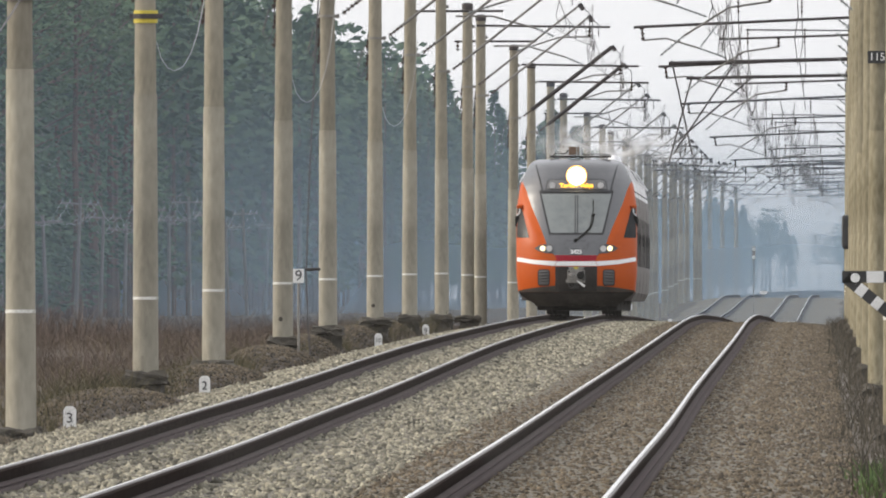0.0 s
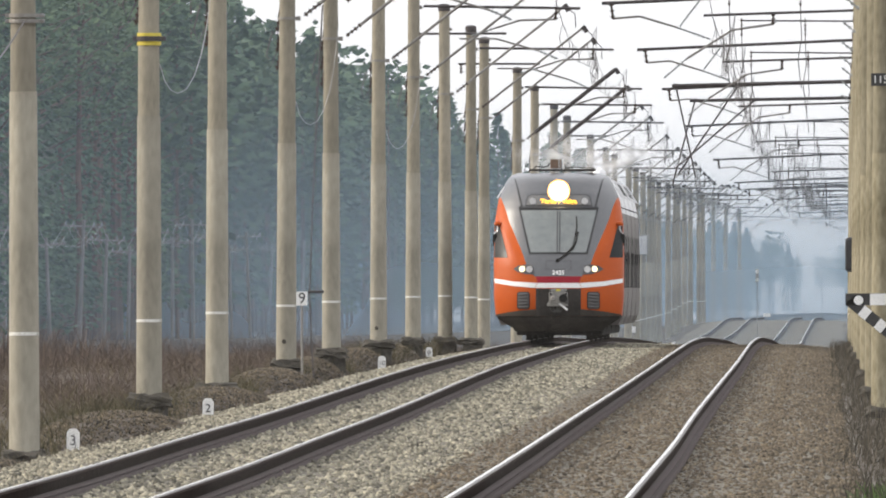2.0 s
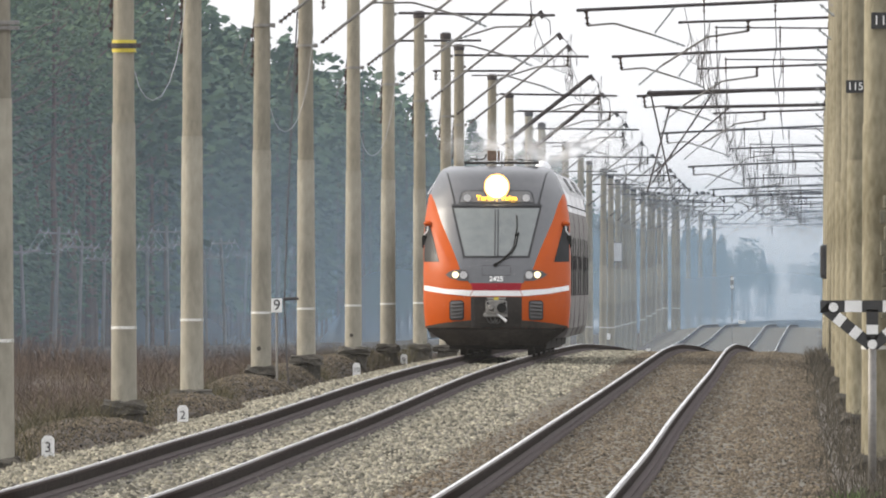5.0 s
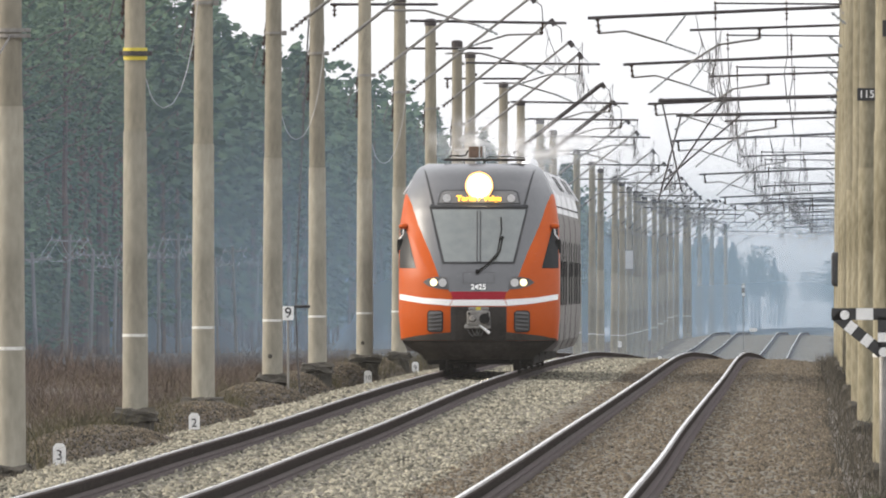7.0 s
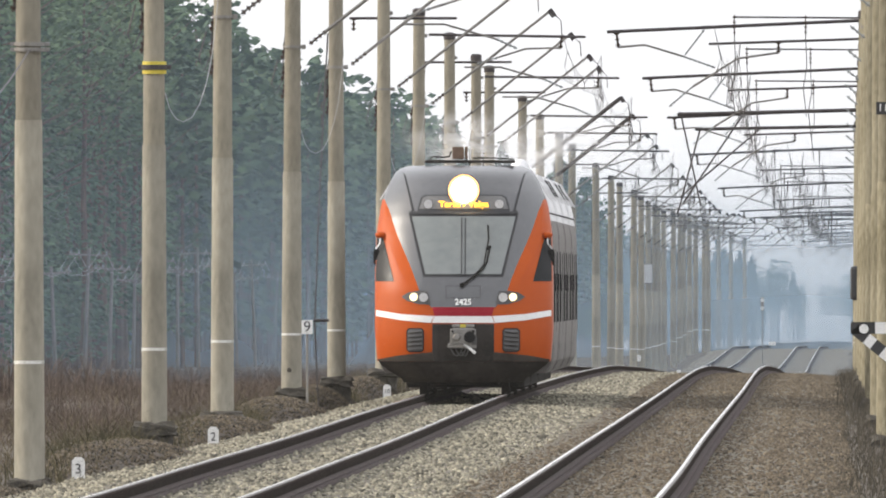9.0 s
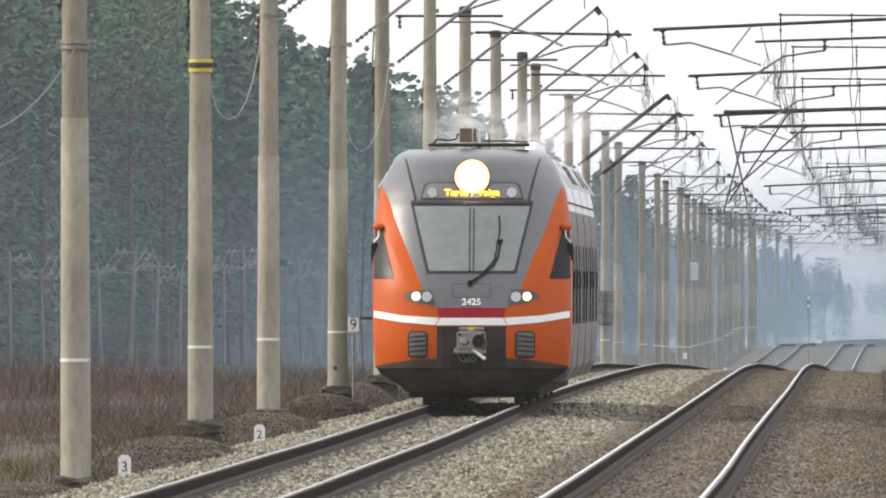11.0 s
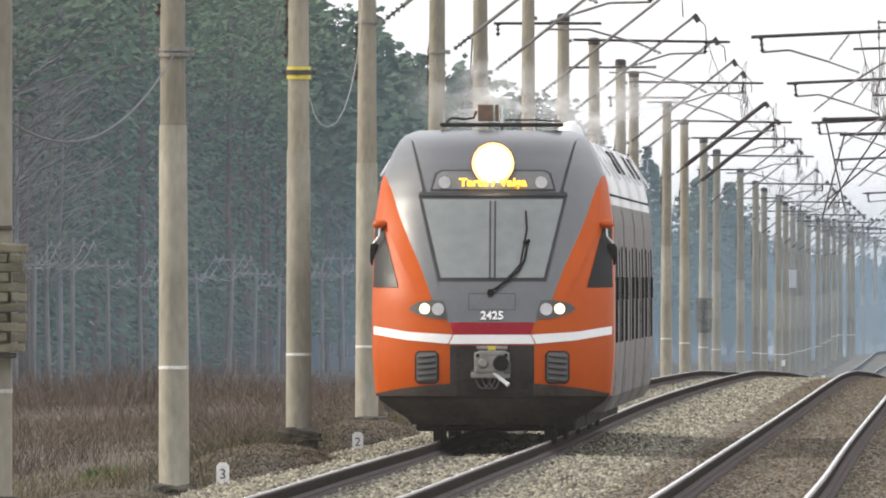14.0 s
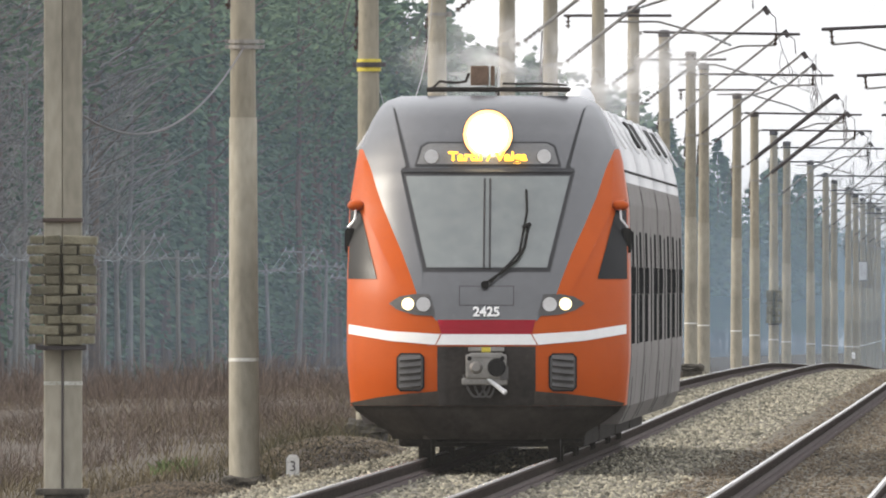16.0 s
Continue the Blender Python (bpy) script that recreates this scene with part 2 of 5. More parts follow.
def tube(bm, a, b, r1, r2=None, seg=8, caps=True):
    a, b = Vector(a), Vector(b)
    d = b - a
    m = Matrix.Translation((a + b) / 2) @ d.to_track_quat("Z", "Y").to_matrix().to_4x4()
    bmesh.ops.create_cone(bm, cap_ends=caps, segments=seg, radius1=r1, radius2=r1 if r2 is None else r2, depth=d.length, matrix=m)
    return bm


def pipe(bm, pts, r, seg=6):
    """One connected round tube along the points."""
    pts = [Vector(p) for p in pts]
    rings = []
    for i, p in enumerate(pts):
        d = (pts[min(i + 1, len(pts) - 1)] - pts[max(i - 1, 0)]).normalized()
        u = d.cross(Vector((0, 0.9, 0.43)))
        u = (u if u.length > 0.05 else d.cross(Vector((1, 0, 0)))).normalized()
        w = d.cross(u)
        rings.append([bm.verts.new(p + (u * math.cos(6.2832 * k / seg) + w * math.sin(6.2832 * k / seg)) * r) for k in range(seg)])
    for a, b in zip(rings[:-1], rings[1:]):
        for k in range(seg):
            bm.faces.new((a[k], a[(k + 1) % seg], b[(k + 1) % seg], b[k]))
    bm.faces.new(rings[0]), bm.faces.new(rings[-1])
    return bm


def sag(a, b, drop, n=8):
    a, b = Vector(a), Vector(b)
    return [a.lerp(b, i / n) - Vector((0, 0, 4 * drop * (i / n) * (1 - i / n))) for i in range(n + 1)]


def thing(name, m, label, category, group="", kind=""):
    e = new(name)
    e.empty_display_size = 0.3
    e.matrix_basis = m
    return tagged(e, label, category, group, kind)


def curve_of(knots):
    """A smooth function through (distance, value) knots."""
    xs = np.arange(-60.0, 5001.0, 4.0)
    v = np.interp(xs, [k[0] for k in knots], [k[1] for k in knots])
    ker = np.exp(-0.5 * (np.arange(-24, 25) / 5.5) ** 2)
    v = np.convolve(np.pad(v, 24, mode="edge"), ker / ker.sum(), mode="valid")
    return lambda d: np.interp(d, xs, v)


# ---- the line: cross position and rail height along the distance ----
FAR_Z = [(1100, -0.25), (1300, -0.9), (1726, -1.78), (2045, -1.80), (2280, -1.22), (2552, -1.55), (3000, -1.9), (3500, -2.4), (4500, -3.4), (5000, -3.9)]
rail_z = {1: curve_of([(-60, -0.03), (316, -0.02), (350, -0.02), (390, 0.03), (462, 0.045), (554, 0.12), (612, 0.15), (700, 0.185), (800, 0.19), (900, 0.16), (950, 0.13)] + FAR_Z),
          2: curve_of([(-60, -0.02), (327, 0.005), (372, 0.055), (449, 0.034), (551, 0.055), (677, 0.15), (722, 0.17), (868, 0.20), (950, 0.12)] + FAR_Z)}
line_x = {1: curve_of([(-60, -6.76), (405, -6.765), (522, -6.88), (645, -7.06), (836, -7.035), (948, -6.91), (1300, -6.75), (1726, -6.3),
                       (2045, -6.18), (2258, -5.75), (2552, -4.97), (3000, -2.9), (3500, 0.6), (4500, 10.6), (5000, 16)]),
          2: curve_of([(-60, -2.5), (327, -2.505), (372, -2.45), (449, -2.54), (551, -2.56), (677, -2.51), (840, -2.58), (1300, -2.4), (1726, -1.9), (2045, -1.78), (2258, -1.35), (2552, -0.57),
                       (3000, 1.5), (3500, 5.0), (4500, 15.0), (5000, 20.4)])}


def ground_z(x, d):
    """Height of the ground: ballast bed under the rails, shoulders, the lower field beside the line."""
    x = np.asarray(x, dtype=float)
    a, b = line_x[1](d), line_x[2](d)
    za, zb = rail_z[1](d) - 0.23, rail_z[2](d) - 0.25
    bed = np.clip((x - a - 1.6) / (b - a - 3.2), 0, 1)
    top = za + (zb - za) * bed
    left = a - x
    right = x - b
    z = top - np.interp(left, [1.7, 2.4, 3.3, 6.0, 40.0], [0, 0.12, 0.225, 0.42, 1.42])
    z = z - np.interp(right, [1.9, 2.8, 5.0, 30.0], [0, 0.10, 0.22, 0.9])
    return z


# ---- ground ----
def build_ground():
    dist = np.concatenate([np.arange(-60, 200, 20), np.arange(200, 1200, 5), np.arange(1200, 5001, 25)]).astype(float)
    rel = np.concatenate([[-420, -250, -150, -90, -60, -45, -35, -28, -22, -18, -15, -13, -11.5], np.arange(-10.5, 3.01, 0.5),
                          [4, 6, 9, 14, 25, 45, 90, 180, 320]]).astype(float)
    R, D = np.meshgrid(rel, dist)
    X = R + (line_x[2](D) + 2.62)
    Z = ground_z(X, D)
    rng = np.random.default_rng(3)
    Z = Z + rng.normal(0, 0.02, Z.shape) * (np.abs(R + 4.8) > 4.5) - 0.02
    n, k = R.shape
    idx = np.arange(n * k).reshape(n, k)
    f = np.stack([idx[:-1, :-1], idx[:-1, 1:], idx[1:, 1:], idx[1:, :-1]], -1).reshape(-1, 4)
    v = np.stack([X, D, Z], -1).reshape(-1, 3)
    ob = soup("ground", v, f, "soil")
    ob.data.shade_smooth()
    tagged(ob, "brown dry field ground beside the railway line", "ground", kind="structure")
    # ballast bed, a low bank laid over the ground
    rel = np.array([-9.6, -9.0, -8.6, -8.0, -7, -6, -5, -4, -3, -2, -1, -0.6, 0.0, 0.6])
    R, D = np.meshgrid(rel, dist)
    X = R + (line_x[2](D) + 2.62)
    Z = ground_z(X, D) + np.interp(R, [-9.6, -9.3, -0.2, 0.6], [-0.03, 0.01, 0.01, -0.03])
    n, k = R.shape
    idx = np.arange(n * k).reshape(n, k)
    f = np.stack([idx[:-1, :-1], idx[:-1, 1:], idx[1:, 1:], idx[1:, :-1]], -1).reshape(-1, 4)
    ob = soup("track_bed", np.stack([X, D, Z], -1).reshape(-1, 3), f, "bed")
    ob.data.shade_smooth()
    tagged(ob, "grey crushed-stone track bed under both lines", "track bed", kind="structure")


STONE = np.array([(1, 0, 0), (-1, 0, 0), (0, 1, 0), (0, -1, 0), (0, 0, 1), (0, 0, -1)], dtype=float)
STONE_F = np.array([(0, 2, 4), (2, 1, 4), (1, 3, 4), (3, 0, 4), (2, 0, 5), (1, 2, 5), (3, 1, 5), (0, 3, 5)])


def scatter_stones(name, material, count, span, near, far, seed, label, dip=0.0, grain=1.0):
    """Loose crushed stones, lying half sunk in the bed. span: cross position by which they lie, from the second line's middle."""
    rng = np.random.default_rng(seed)
    d = near + (far - near) * rng.random(count) ** 1.25
    x = line_x[2](d) + span[0] + (span[1] - span[0]) * rng.random(count)
    z = ground_z(x, d) + 0.005 + dip
    size = grain * rng.uniform(0.022, 0.05, count) * np.where(rng.random(count) < 0.06, 1.5, 1.0)
    v = STONE[None] * (size[:, None, None] * rng.uniform(0.6, 1.25, (count, 6, 1)))
    a, b = rng.uniform(0, 6.28, count), rng.uniform(0, 6.28, count)
    ca, sa, cb, sb = np.cos(a)[:, None], np.sin(a)[:, None], np.cos(b)[:, None], np.sin(b)[:, None]
    px, py, pz = v[..., 0], v[..., 1], v[..., 2]
    px, py = px * ca - py * sa, px * sa + py * ca
    px, pz = px * cb - pz * sb, px * sb + pz * cb
    v = np.stack([px + x[:, None], py + d[:, None], pz + z[:, None]], -1).reshape(-1, 3)
    f = (STONE_F[None] + 6 * np.arange(count)[:, None, None]).reshape(-1, 3)
    return tagged(soup(name, v, f, material), label, "ballast", kind="stuff")


def build_rail(name, line, side):
    """One rail: foot and web of rusty steel, a polished head, laid along the line."""
    dist = np.concatenate([np.arange(-50, 300, 10), np.arange(300, 1300, 4), np.arange(1300, 3600, 20)]).astype(float)
    x0 = line_x[line](dist) + side * 0.795
    z0 = rail_z[line](dist)
    e = thing(name, Matrix(), "long steel rail with rusty web and polished head", "rail", "rails", "structure")

    def sweep(pname, prof, mat):
        p = np.array(prof, dtype=float)
        k, n = len(p), len(dist)
        v = np.stack([np.repeat(x0[:, None], k, 1) + p[None, :, 0], np.repeat(dist[:, None], k, 1), np.repeat(z0[:, None], k, 1) + p[None, :, 1]], -1).reshape(-1, 3)
        idx = np.arange(n * k).reshape(n, k)
        nx = np.roll(idx, -1, axis=1)
        f = np.stack([idx[:-1], nx[:-1], nx[1:], idx[1:]], -1).reshape(-1, 4)
        return soup(pname, v, f, mat, e)

    sweep("web", [(-0.037, -0.012), (-0.037, -0.045), (-0.010, -0.055), (-0.010, -0.145),
                  (0.010, -0.145), (0.010, -0.055), (0.037, -0.045), (0.037, -0.012)], "rail_web")
    sweep("foot", [(-0.016, -0.140), (-0.070, -0.158), (-0.076, -0.172), (0.076, -0.172), (0.070, -0.158), (0.016, -0.140)], "rail_foot")
    sweep("fastening_strip", [(-0.13, -0.172), (-0.13, -0.26), (0.13, -0.26), (0.13, -0.172), (0.105, -0.178), (-0.105, -0.178)], "rail_foot")
    sweep("running_head", [(-0.0365, -0.013), (-0.030, -0.003), (0, 0), (0.024, -0.003), (0.0365, -0.012)], "rail_dull")
    band = 0.019 if line == 2 else 0.012
    sweep("running_band", [(-band - 0.006, -0.002), (-band - 0.006, 0.0012), (band - 0.006, 0.0012), (band - 0.006, -0.002)], "rail_head")
    return e


build_ground()
for line in (1, 2):
    for side in (-1, 1):
        build_rail("rail", line, side)


# ---- masts ----
def footing(bm, w, h, seed):
    rnd = random.Random(seed)
    box(bm, (0, 0, h - 0.09), (w, w, 0.18))
    box(bm, (0.03, 0, (h - 0.4) / 2 - 0.09), (w * 0.72, w * 0.72, h + 0.22))
    bmesh.ops.subdivide_edges(bm, edges=bm.edges[:], cuts=3, use_grid_fill=True)
    for v in bm.verts:
        v.co += Vector((rnd.uniform(-1, 1), rnd.uniform(-1, 1), rnd.uniform(-1, 0.6))) * 0.045
        if v.co.z > h - 0.05:
            v.co.x, v.co.y = v.co.x * 0.86, v.co.y * 0.86
    return bm


def insulator(bm, a, b, r=0.055, sheds=4):
    a, b = Vector(a), Vector(b)
    tube(bm, a, b, r * 0.35, seg=6)
    for i in range(sheds):
        p = a.lerp(b, (i + 0.5) / sheds)
        q = (b - a).normalized() * 0.02
        tube(bm, p - q, p + q, r, r * 0.6, seg=8)
    return bm


def mast_shaft(e, height, r0=0.20, r1=0.145, seam=4.75, band=1.62, foot=0.54, seed=0, skin=("concrete", "concrete_old")):
    """A tapered round concrete mast in two sections, with a painted ring and a footing."""
    rs = r0 + (r1 - r0) * seam / height
    bm = bmesh.new()
    tube(bm, (0, 0, -0.3), (0, 0, seam), r0, rs + 0.006, seg=24, caps=False)
    part("lower_shaft", bm, skin[0], e, "pale grey concrete lower section", True)
    bm = bmesh.new()
    tube(bm, (0, 0, seam), (0, 0, height), rs - 0.006, r1, seg=24, caps=False)
    part("upper_shaft", bm, skin[1], e, "darker weathered concrete upper section", True)
    bm = bmesh.new()
    rb = r0 + (rs - r0) * band / seam + 0.004
    tube(bm, (0, 0, band - 0.022), (0, 0, band + 0.022), rb + 0.003, rb + 0.003, seg=24, caps=False)
    part("painted_ring", bm, "worn_white", e, "worn white paint ring", True)
    bm = bmesh.new()
    tube(bm, (0, 0, height), (0, 0, height + 0.16), r1 + 0.02, r1 + 0.02, seg=16)
    tube(bm, (0, 0, height + 0.16), (0, 0, height + 0.20), r1 + 0.02, r1 * 0.6, seg=16)
    part("cap", bm, "steel", e)
    if foot:
        part("footing", footing(bmesh.new(), foot, 0.20, seed), "footing", e, "rough crumbling concrete footing")


def clamp(e, z, r=0.19):
    bm = bmesh.new()
    tube(bm, (0, 0, z - 0.025), (0, 0, z + 0.025), r - 0.005, r - 0.005, seg=16)
    box(bm, (r + 0.02, 0, z), (0.09, 0.10, 0.09), 0.01)
    part("clamp", bm, "steel_grey", e)


def left_bracket(e, kind):
    """The bracket of a mast beside the first line: an inclined strut, a level tube, insulators and a registration arm."""
    clamp(e, 6.85)
    bm = bmesh.new()
    insulator(bm, (0.22, 0, 6.9), (0.55, 0, 7.16), 0.06)
    part("strut_insulator", bm, "porcelain", e)
    part("strut", tube(bmesh.new(), (0.5, 0, 7.12), (3.2, 0, 9.25), 0.034 if kind != "C" else 0.07), "steel_grey" if kind != "C" else "steel", e, "inclined tube")
    bm = bmesh.new()
    box(bm, (3.25, 0, 9.2), (0.14, 0.08, 0.22), 0.01, Matrix.Rotation(radians(-35), 4, "Y"))
    pipe(bm, [(3.2, 0, 9.25), (3.48, 0, 9.02), (3.5, 0, 8.65)], 0.014)
    part("saddle", bm, "steel", e)
    clamp(e, 8.62, 0.15)
    if kind in "AC":
        part("arm", tube(bmesh.new(), (0.15, 0, 8.65), (4.1, 0, 8.60), 0.034), "steel", e, "level tube")
        bm = bmesh.new()
        insulator(bm, (3.5, 0, 8.64), (3.47, 0, 8.30), 0.075, 3)
        part("insulator", bm, "porcelain", e)
        bm = bmesh.new()
        pipe(bm, [(3.47, 0, 8.32), (2.6, 0, 8.30), (1.9, 0, 8.08)], 0.028)
        part("registration_arm", bm, "steel_grey", e)
        bm = bmesh.new()
        insulator(bm, (1.9, 0, 8.08), (1.35, 0, 7.9), 0.05, 5)
        part("insulator_string", bm, "glass_ins", e)
    else:
        part("arm", tube(bmesh.new(), (-0.9, 0, 8.5), (1.6, 0, 8.5), 0.032), "steel", e, "level tube")
        bm = bmesh.new()
        insulator(bm, (-0.8, 0, 8.52), (-0.8, 0, 8.2), 0.07, 3)
        part("insulator", bm, "porcelain", e)
        bm = bmesh.new()
        pipe(bm, [(0.3, 0, 8.36), (1.3, 0, 8.36), (2.5, 0, 8.02)], 0.028)
        part("registration_arm", bm, "steel_grey", e)
        bm = bmesh.new()
        insulator(bm, (2.5, 0, 8.02), (3.0, 0, 7.8), 0.05, 5)
        part("insulator_string", bm, "glass_ins", e)
    # hanging insulators and a cable loop at the field side
    for z in (6.9, 6.5, 6.15):
        part("hanging_insulator", insulator(bmesh.new(), (-0.24, 0, z), (-0.3, 0, z - 0.3), 0.05, 3), "porcelain", e)
    part("cable", pipe(bmesh.new(), [(-0.2, 0, 7.3), (-0.27, 0, 6.9), (-0.3, 0, 6.2), (-0.42, 0, 5.92), (-0.5, 0, 6.15), (-0.38, 0, 6.6)], 0.014, 5), "wire", e)
    for o in e.children:
        if o.name.split(".")[0] in ("clamp", "strut_insulator", "strut", "saddle", "arm", "insulator", "registration_arm", "insulator_string", "hanging_insulator", "cable"):
            o.data.transform(Matrix.Translation((0.1, 0, 0.3)) if "clamp" not in o.name else Matrix.Translation((0, 0, 0.3)))
    if kind == "D":
        part("recess", tube(bmesh.new(), (-0.04, -0.205, 0.93), (-0.04, -0.15, 0.93), 0.045, seg=10), "footing", e, "dark bolt recess")
    if kind in "DE":
        part("slack_cable", pipe(bmesh.new(), [(0.17, -0.02, 5.55), (0.24, -0.05, 5.30), (0.34, -0.1, 5.15), (0.45, -0.1, 5.10), (0.58, 0, 5.17), (0.70, 0.1, 5.38),
                                              (0.80, 0.2, 5.7), (0.88, 0.3, 6.1), (0.94, 0.4, 6.6), (0.98, 0.5, 7.1)], 0.007, 6), "wire_pale", e, "pale slack cable")


LEFT_D = [428.5, 508, 565, 638, 697, 771, 836, 908, 975, 1011, 1115, 1185, 1265, 1323, 1446, 1538]
LEFT_D += [1605 + 64 * k + (k * 29 % 13 - 6) * 1.6 for k in range(14)] + [2560, 2690, 2860]


def left_x(d):
    return -10.3 if d < 1000 else float(np.interp(d, [1000, 1300], [-10.3, line_x[1](1300) - 3.45])) if d < 1300 else float(line_x[1](d)) - 3.45


protos, made = {}, []
for i, d in enumerate(LEFT_D):
    kind = "C" if d in (1115, 1185) else "E" if d == 508 else "D" if d in (638, 771) else "AB"[i % 2]
    x = left_x(d) + (0 if d < 1400 else (i * 53 % 11 - 5) * 0.022)
    m = pose(x, d, float(ground_z(x, d)), 0, (i * 37 % 7 - 3) * 0.06, 0)
    if kind not in protos:
        e = thing("catenary_mast", m, "grey concrete catenary mast with inclined bracket beside the track", "mast", "masts along the first track")
        mast_shaft(e, 9.42, foot=0, seed=i)
        left_bracket(e, kind)
        protos[kind] = e
    else:
        e = copy_thing(protos[kind], m)
    made.append((e, d))
FOOT_H = ([428, 508, 565, 638, 697, 771, 836, 1000], [0.12, 0.50, 0.42, 0.60, 0.64, 0.66, 0.6, 0.4])
for k, (e, d) in enumerate(p for p in made if p[1] < 1000):
    h = float(np.interp(d, *FOOT_H))
    part("footing", footing(bmesh.new(), 0.58 + 0.08 * (k % 3), h, k), "footing", e, "rough crumbling concrete footing")


def right_mast(kind):
    e = thing("catenary_mast", Matrix(), "concrete mast with level arms reaching over the tracks", "mast", "masts along the second track")
    mast_shaft(e, 9.6, seam=4.2, band=1.5, foot=0.6, seed=5, skin=("concrete_moss", "concrete_moss"))
    if "L" in kind:
        clamp(e, 9.42, 0.16)
        part("long_arm", tube(bmesh.new(), (-0.1, 0, 9.52), (-6.75, 0, 9.22), 0.045), "steel", e, "long level tube")
        bm = bmesh.new()
        insulator(bm, (-6.5, 0, 9.24), (-6.45, 0, 8.80), 0.09, 3)
        part("insulator", bm, "porcelain", e)
        bm = bmesh.new()
        pipe(bm, [(-6.45, 0, 8.82), (-5.75, 0, 8.88), (-4.75, 0, 8.58)], 0.032)
        part("registration_arm", bm, "steel_grey", e)
        part("insulator_string", insulator(bmesh.new(), (-4.75, 0, 8.58), (-3.9, 0, 8.28), 0.05, 7), "glass_ins", e)
        part("insulator_string", insulator(bmesh.new(), (-4.7, 0, 8.62), (-4.1, 0, 9.4), 0.05, 7), "glass_ins", e)
    if "S" in kind:
        clamp(e, 9.35, 0.16)
        part("short_arm", tube(bmesh.new(), (-0.1, 0, 9.42), (-4.3, 0, 9.28), 0.036), "steel", e, "level tube")
        bm = bmesh.new()
        insulator(bm, (-2.38, 0, 9.34), (-2.38, 0, 9.02), 0.08, 3)
        part("insulator", bm, "porcelain", e)
        bm = bmesh.new()
        pipe(bm, [(-2.38, 0, 9.04), (-3.5, 0, 8.88), (-4.75, 0, 8.10)], 0.034)
        part("registration_arm", bm, "steel_grey", e)
        bm = bmesh.new()
        insulator(bm, (-4.75, 0, 8.10), (-5.4, 0, 7.55), 0.05, 7)
        part("insulator_string", bm, "glass_ins", e)
    if "F" in kind:
        clamp(e, 8.9, 0.16)
        part("feeder_arm", tube(bmesh.new(), (-0.1, 0, 9.12), (-3.3, 0, 9.14), 0.022), "steel", e, "thin level tube")
        for x in (-3.25, -1.5):
            bm = bmesh.new()
            insulator(bm, (x, 0, 9.2), (x, 0, 8.7), 0.05, 4)
            part("insulator", bm, "porcelain", e)
        for x in (-1.5, -3.25):
            part("dropper", pipe(bmesh.new(), [(x, 0, 8.7), (x + 0.03, 0.1, 7.9), (x - 0.06, 0.2, 7.4), (x + 0.02, 0.3, 6.7)], 0.012, 4), "wire", e)
    if "V" in kind:
        part("beam", tube(bmesh.new(), (-0.1, 0, 9.15), (-6.2, 0, 9.0), 0.065), "steel", e, "heavy level beam")
        part("lower_beam", tube(bmesh.new(), (-0.1, 0, 8.6), (-5.6, 0, 8.5), 0.055), "steel", e, "heavy level beam")
        for k, (a, b) in enumerate((((-6.1, 9.1), (-5.4, 5.9)), ((-5.4, 8.6), (-6.2, 5.6)), ((-3.9, 9.1), (-6.0, 6.0)), ((-3.3, 8.6), (-6.1, 6.2)))):
            part("brace", tube(bmesh.new(), (a[0], 0.05 * k, a[1]), (b[0], 0.05 * k, b[1]), 0.03), "steel", e)
    bm = bmesh.new()
    insulator(bm, (-0.2, 0, 7.6), (-0.5, 0, 7.85), 0.05, 3)
    part("bracket_insulator", bm, "glass_ins", e)
    return e


RIGHT = [(400, "n"), (524, "n"), (600, "n"), (680, "n"), (750, "n"), (815, "F"), (870, "L"), (914, "SF"), (965, "n"), (1017, "LF"), (1066, "S"), (1125, "V"),
         (1163, "L"), (1244, "S"), (1300, "F"), (1340, "L"), (1400, "F"), (1455, "SF"), (1520, "F"), (1590, "L"), (1650, "F"), (1716, "S"), (1790, "F"), (1893, "LF")]
RIGHT += [(1960 + 66 * k, ("SF", "F", "L")[k % 3]) for k in range(19)]
protos_r = {}
for d, kind in RIGHT:
    x = 0.98 if d < 900 else float(line_x[2](d)) + 3.6
    m = pose(x, d, float(ground_z(x, d)))
    if kind not in protos_r:
        protos_r[kind] = right_mast(kind)
        protos_r[kind].matrix_basis = m
    else:
        copy_thing(protos_r[kind], m)


# ---- the train ----
W_Z = ([0.25, 0.6, 1.2, 2.2, 3.1, 3.7, 4.1, 4.3, 4.38, 4.42], [1.50, 1.67, 1.72, 1.72, 1.70, 1.61, 1.45, 1.335, 1.24, 1.1])
Y_Z = ([0.25, 0.65, 1.0, 1.5, 2.0, 2.3, 3.45, 3.9, 4.2, 4.33, 4.42], [0.35, 0.06, 0.0, 0.02, 0.12, 0.25, 0.95, 1.28, 1.6, 1.85, 2.3])


def half_w(z):
    return float(np.interp(z, *W_Z))


def nose_y(x, z):
    return float(np.interp(z, *Y_Z)) + 0.85 * min(1.0, abs(x) / half_w(z)) ** 3.2


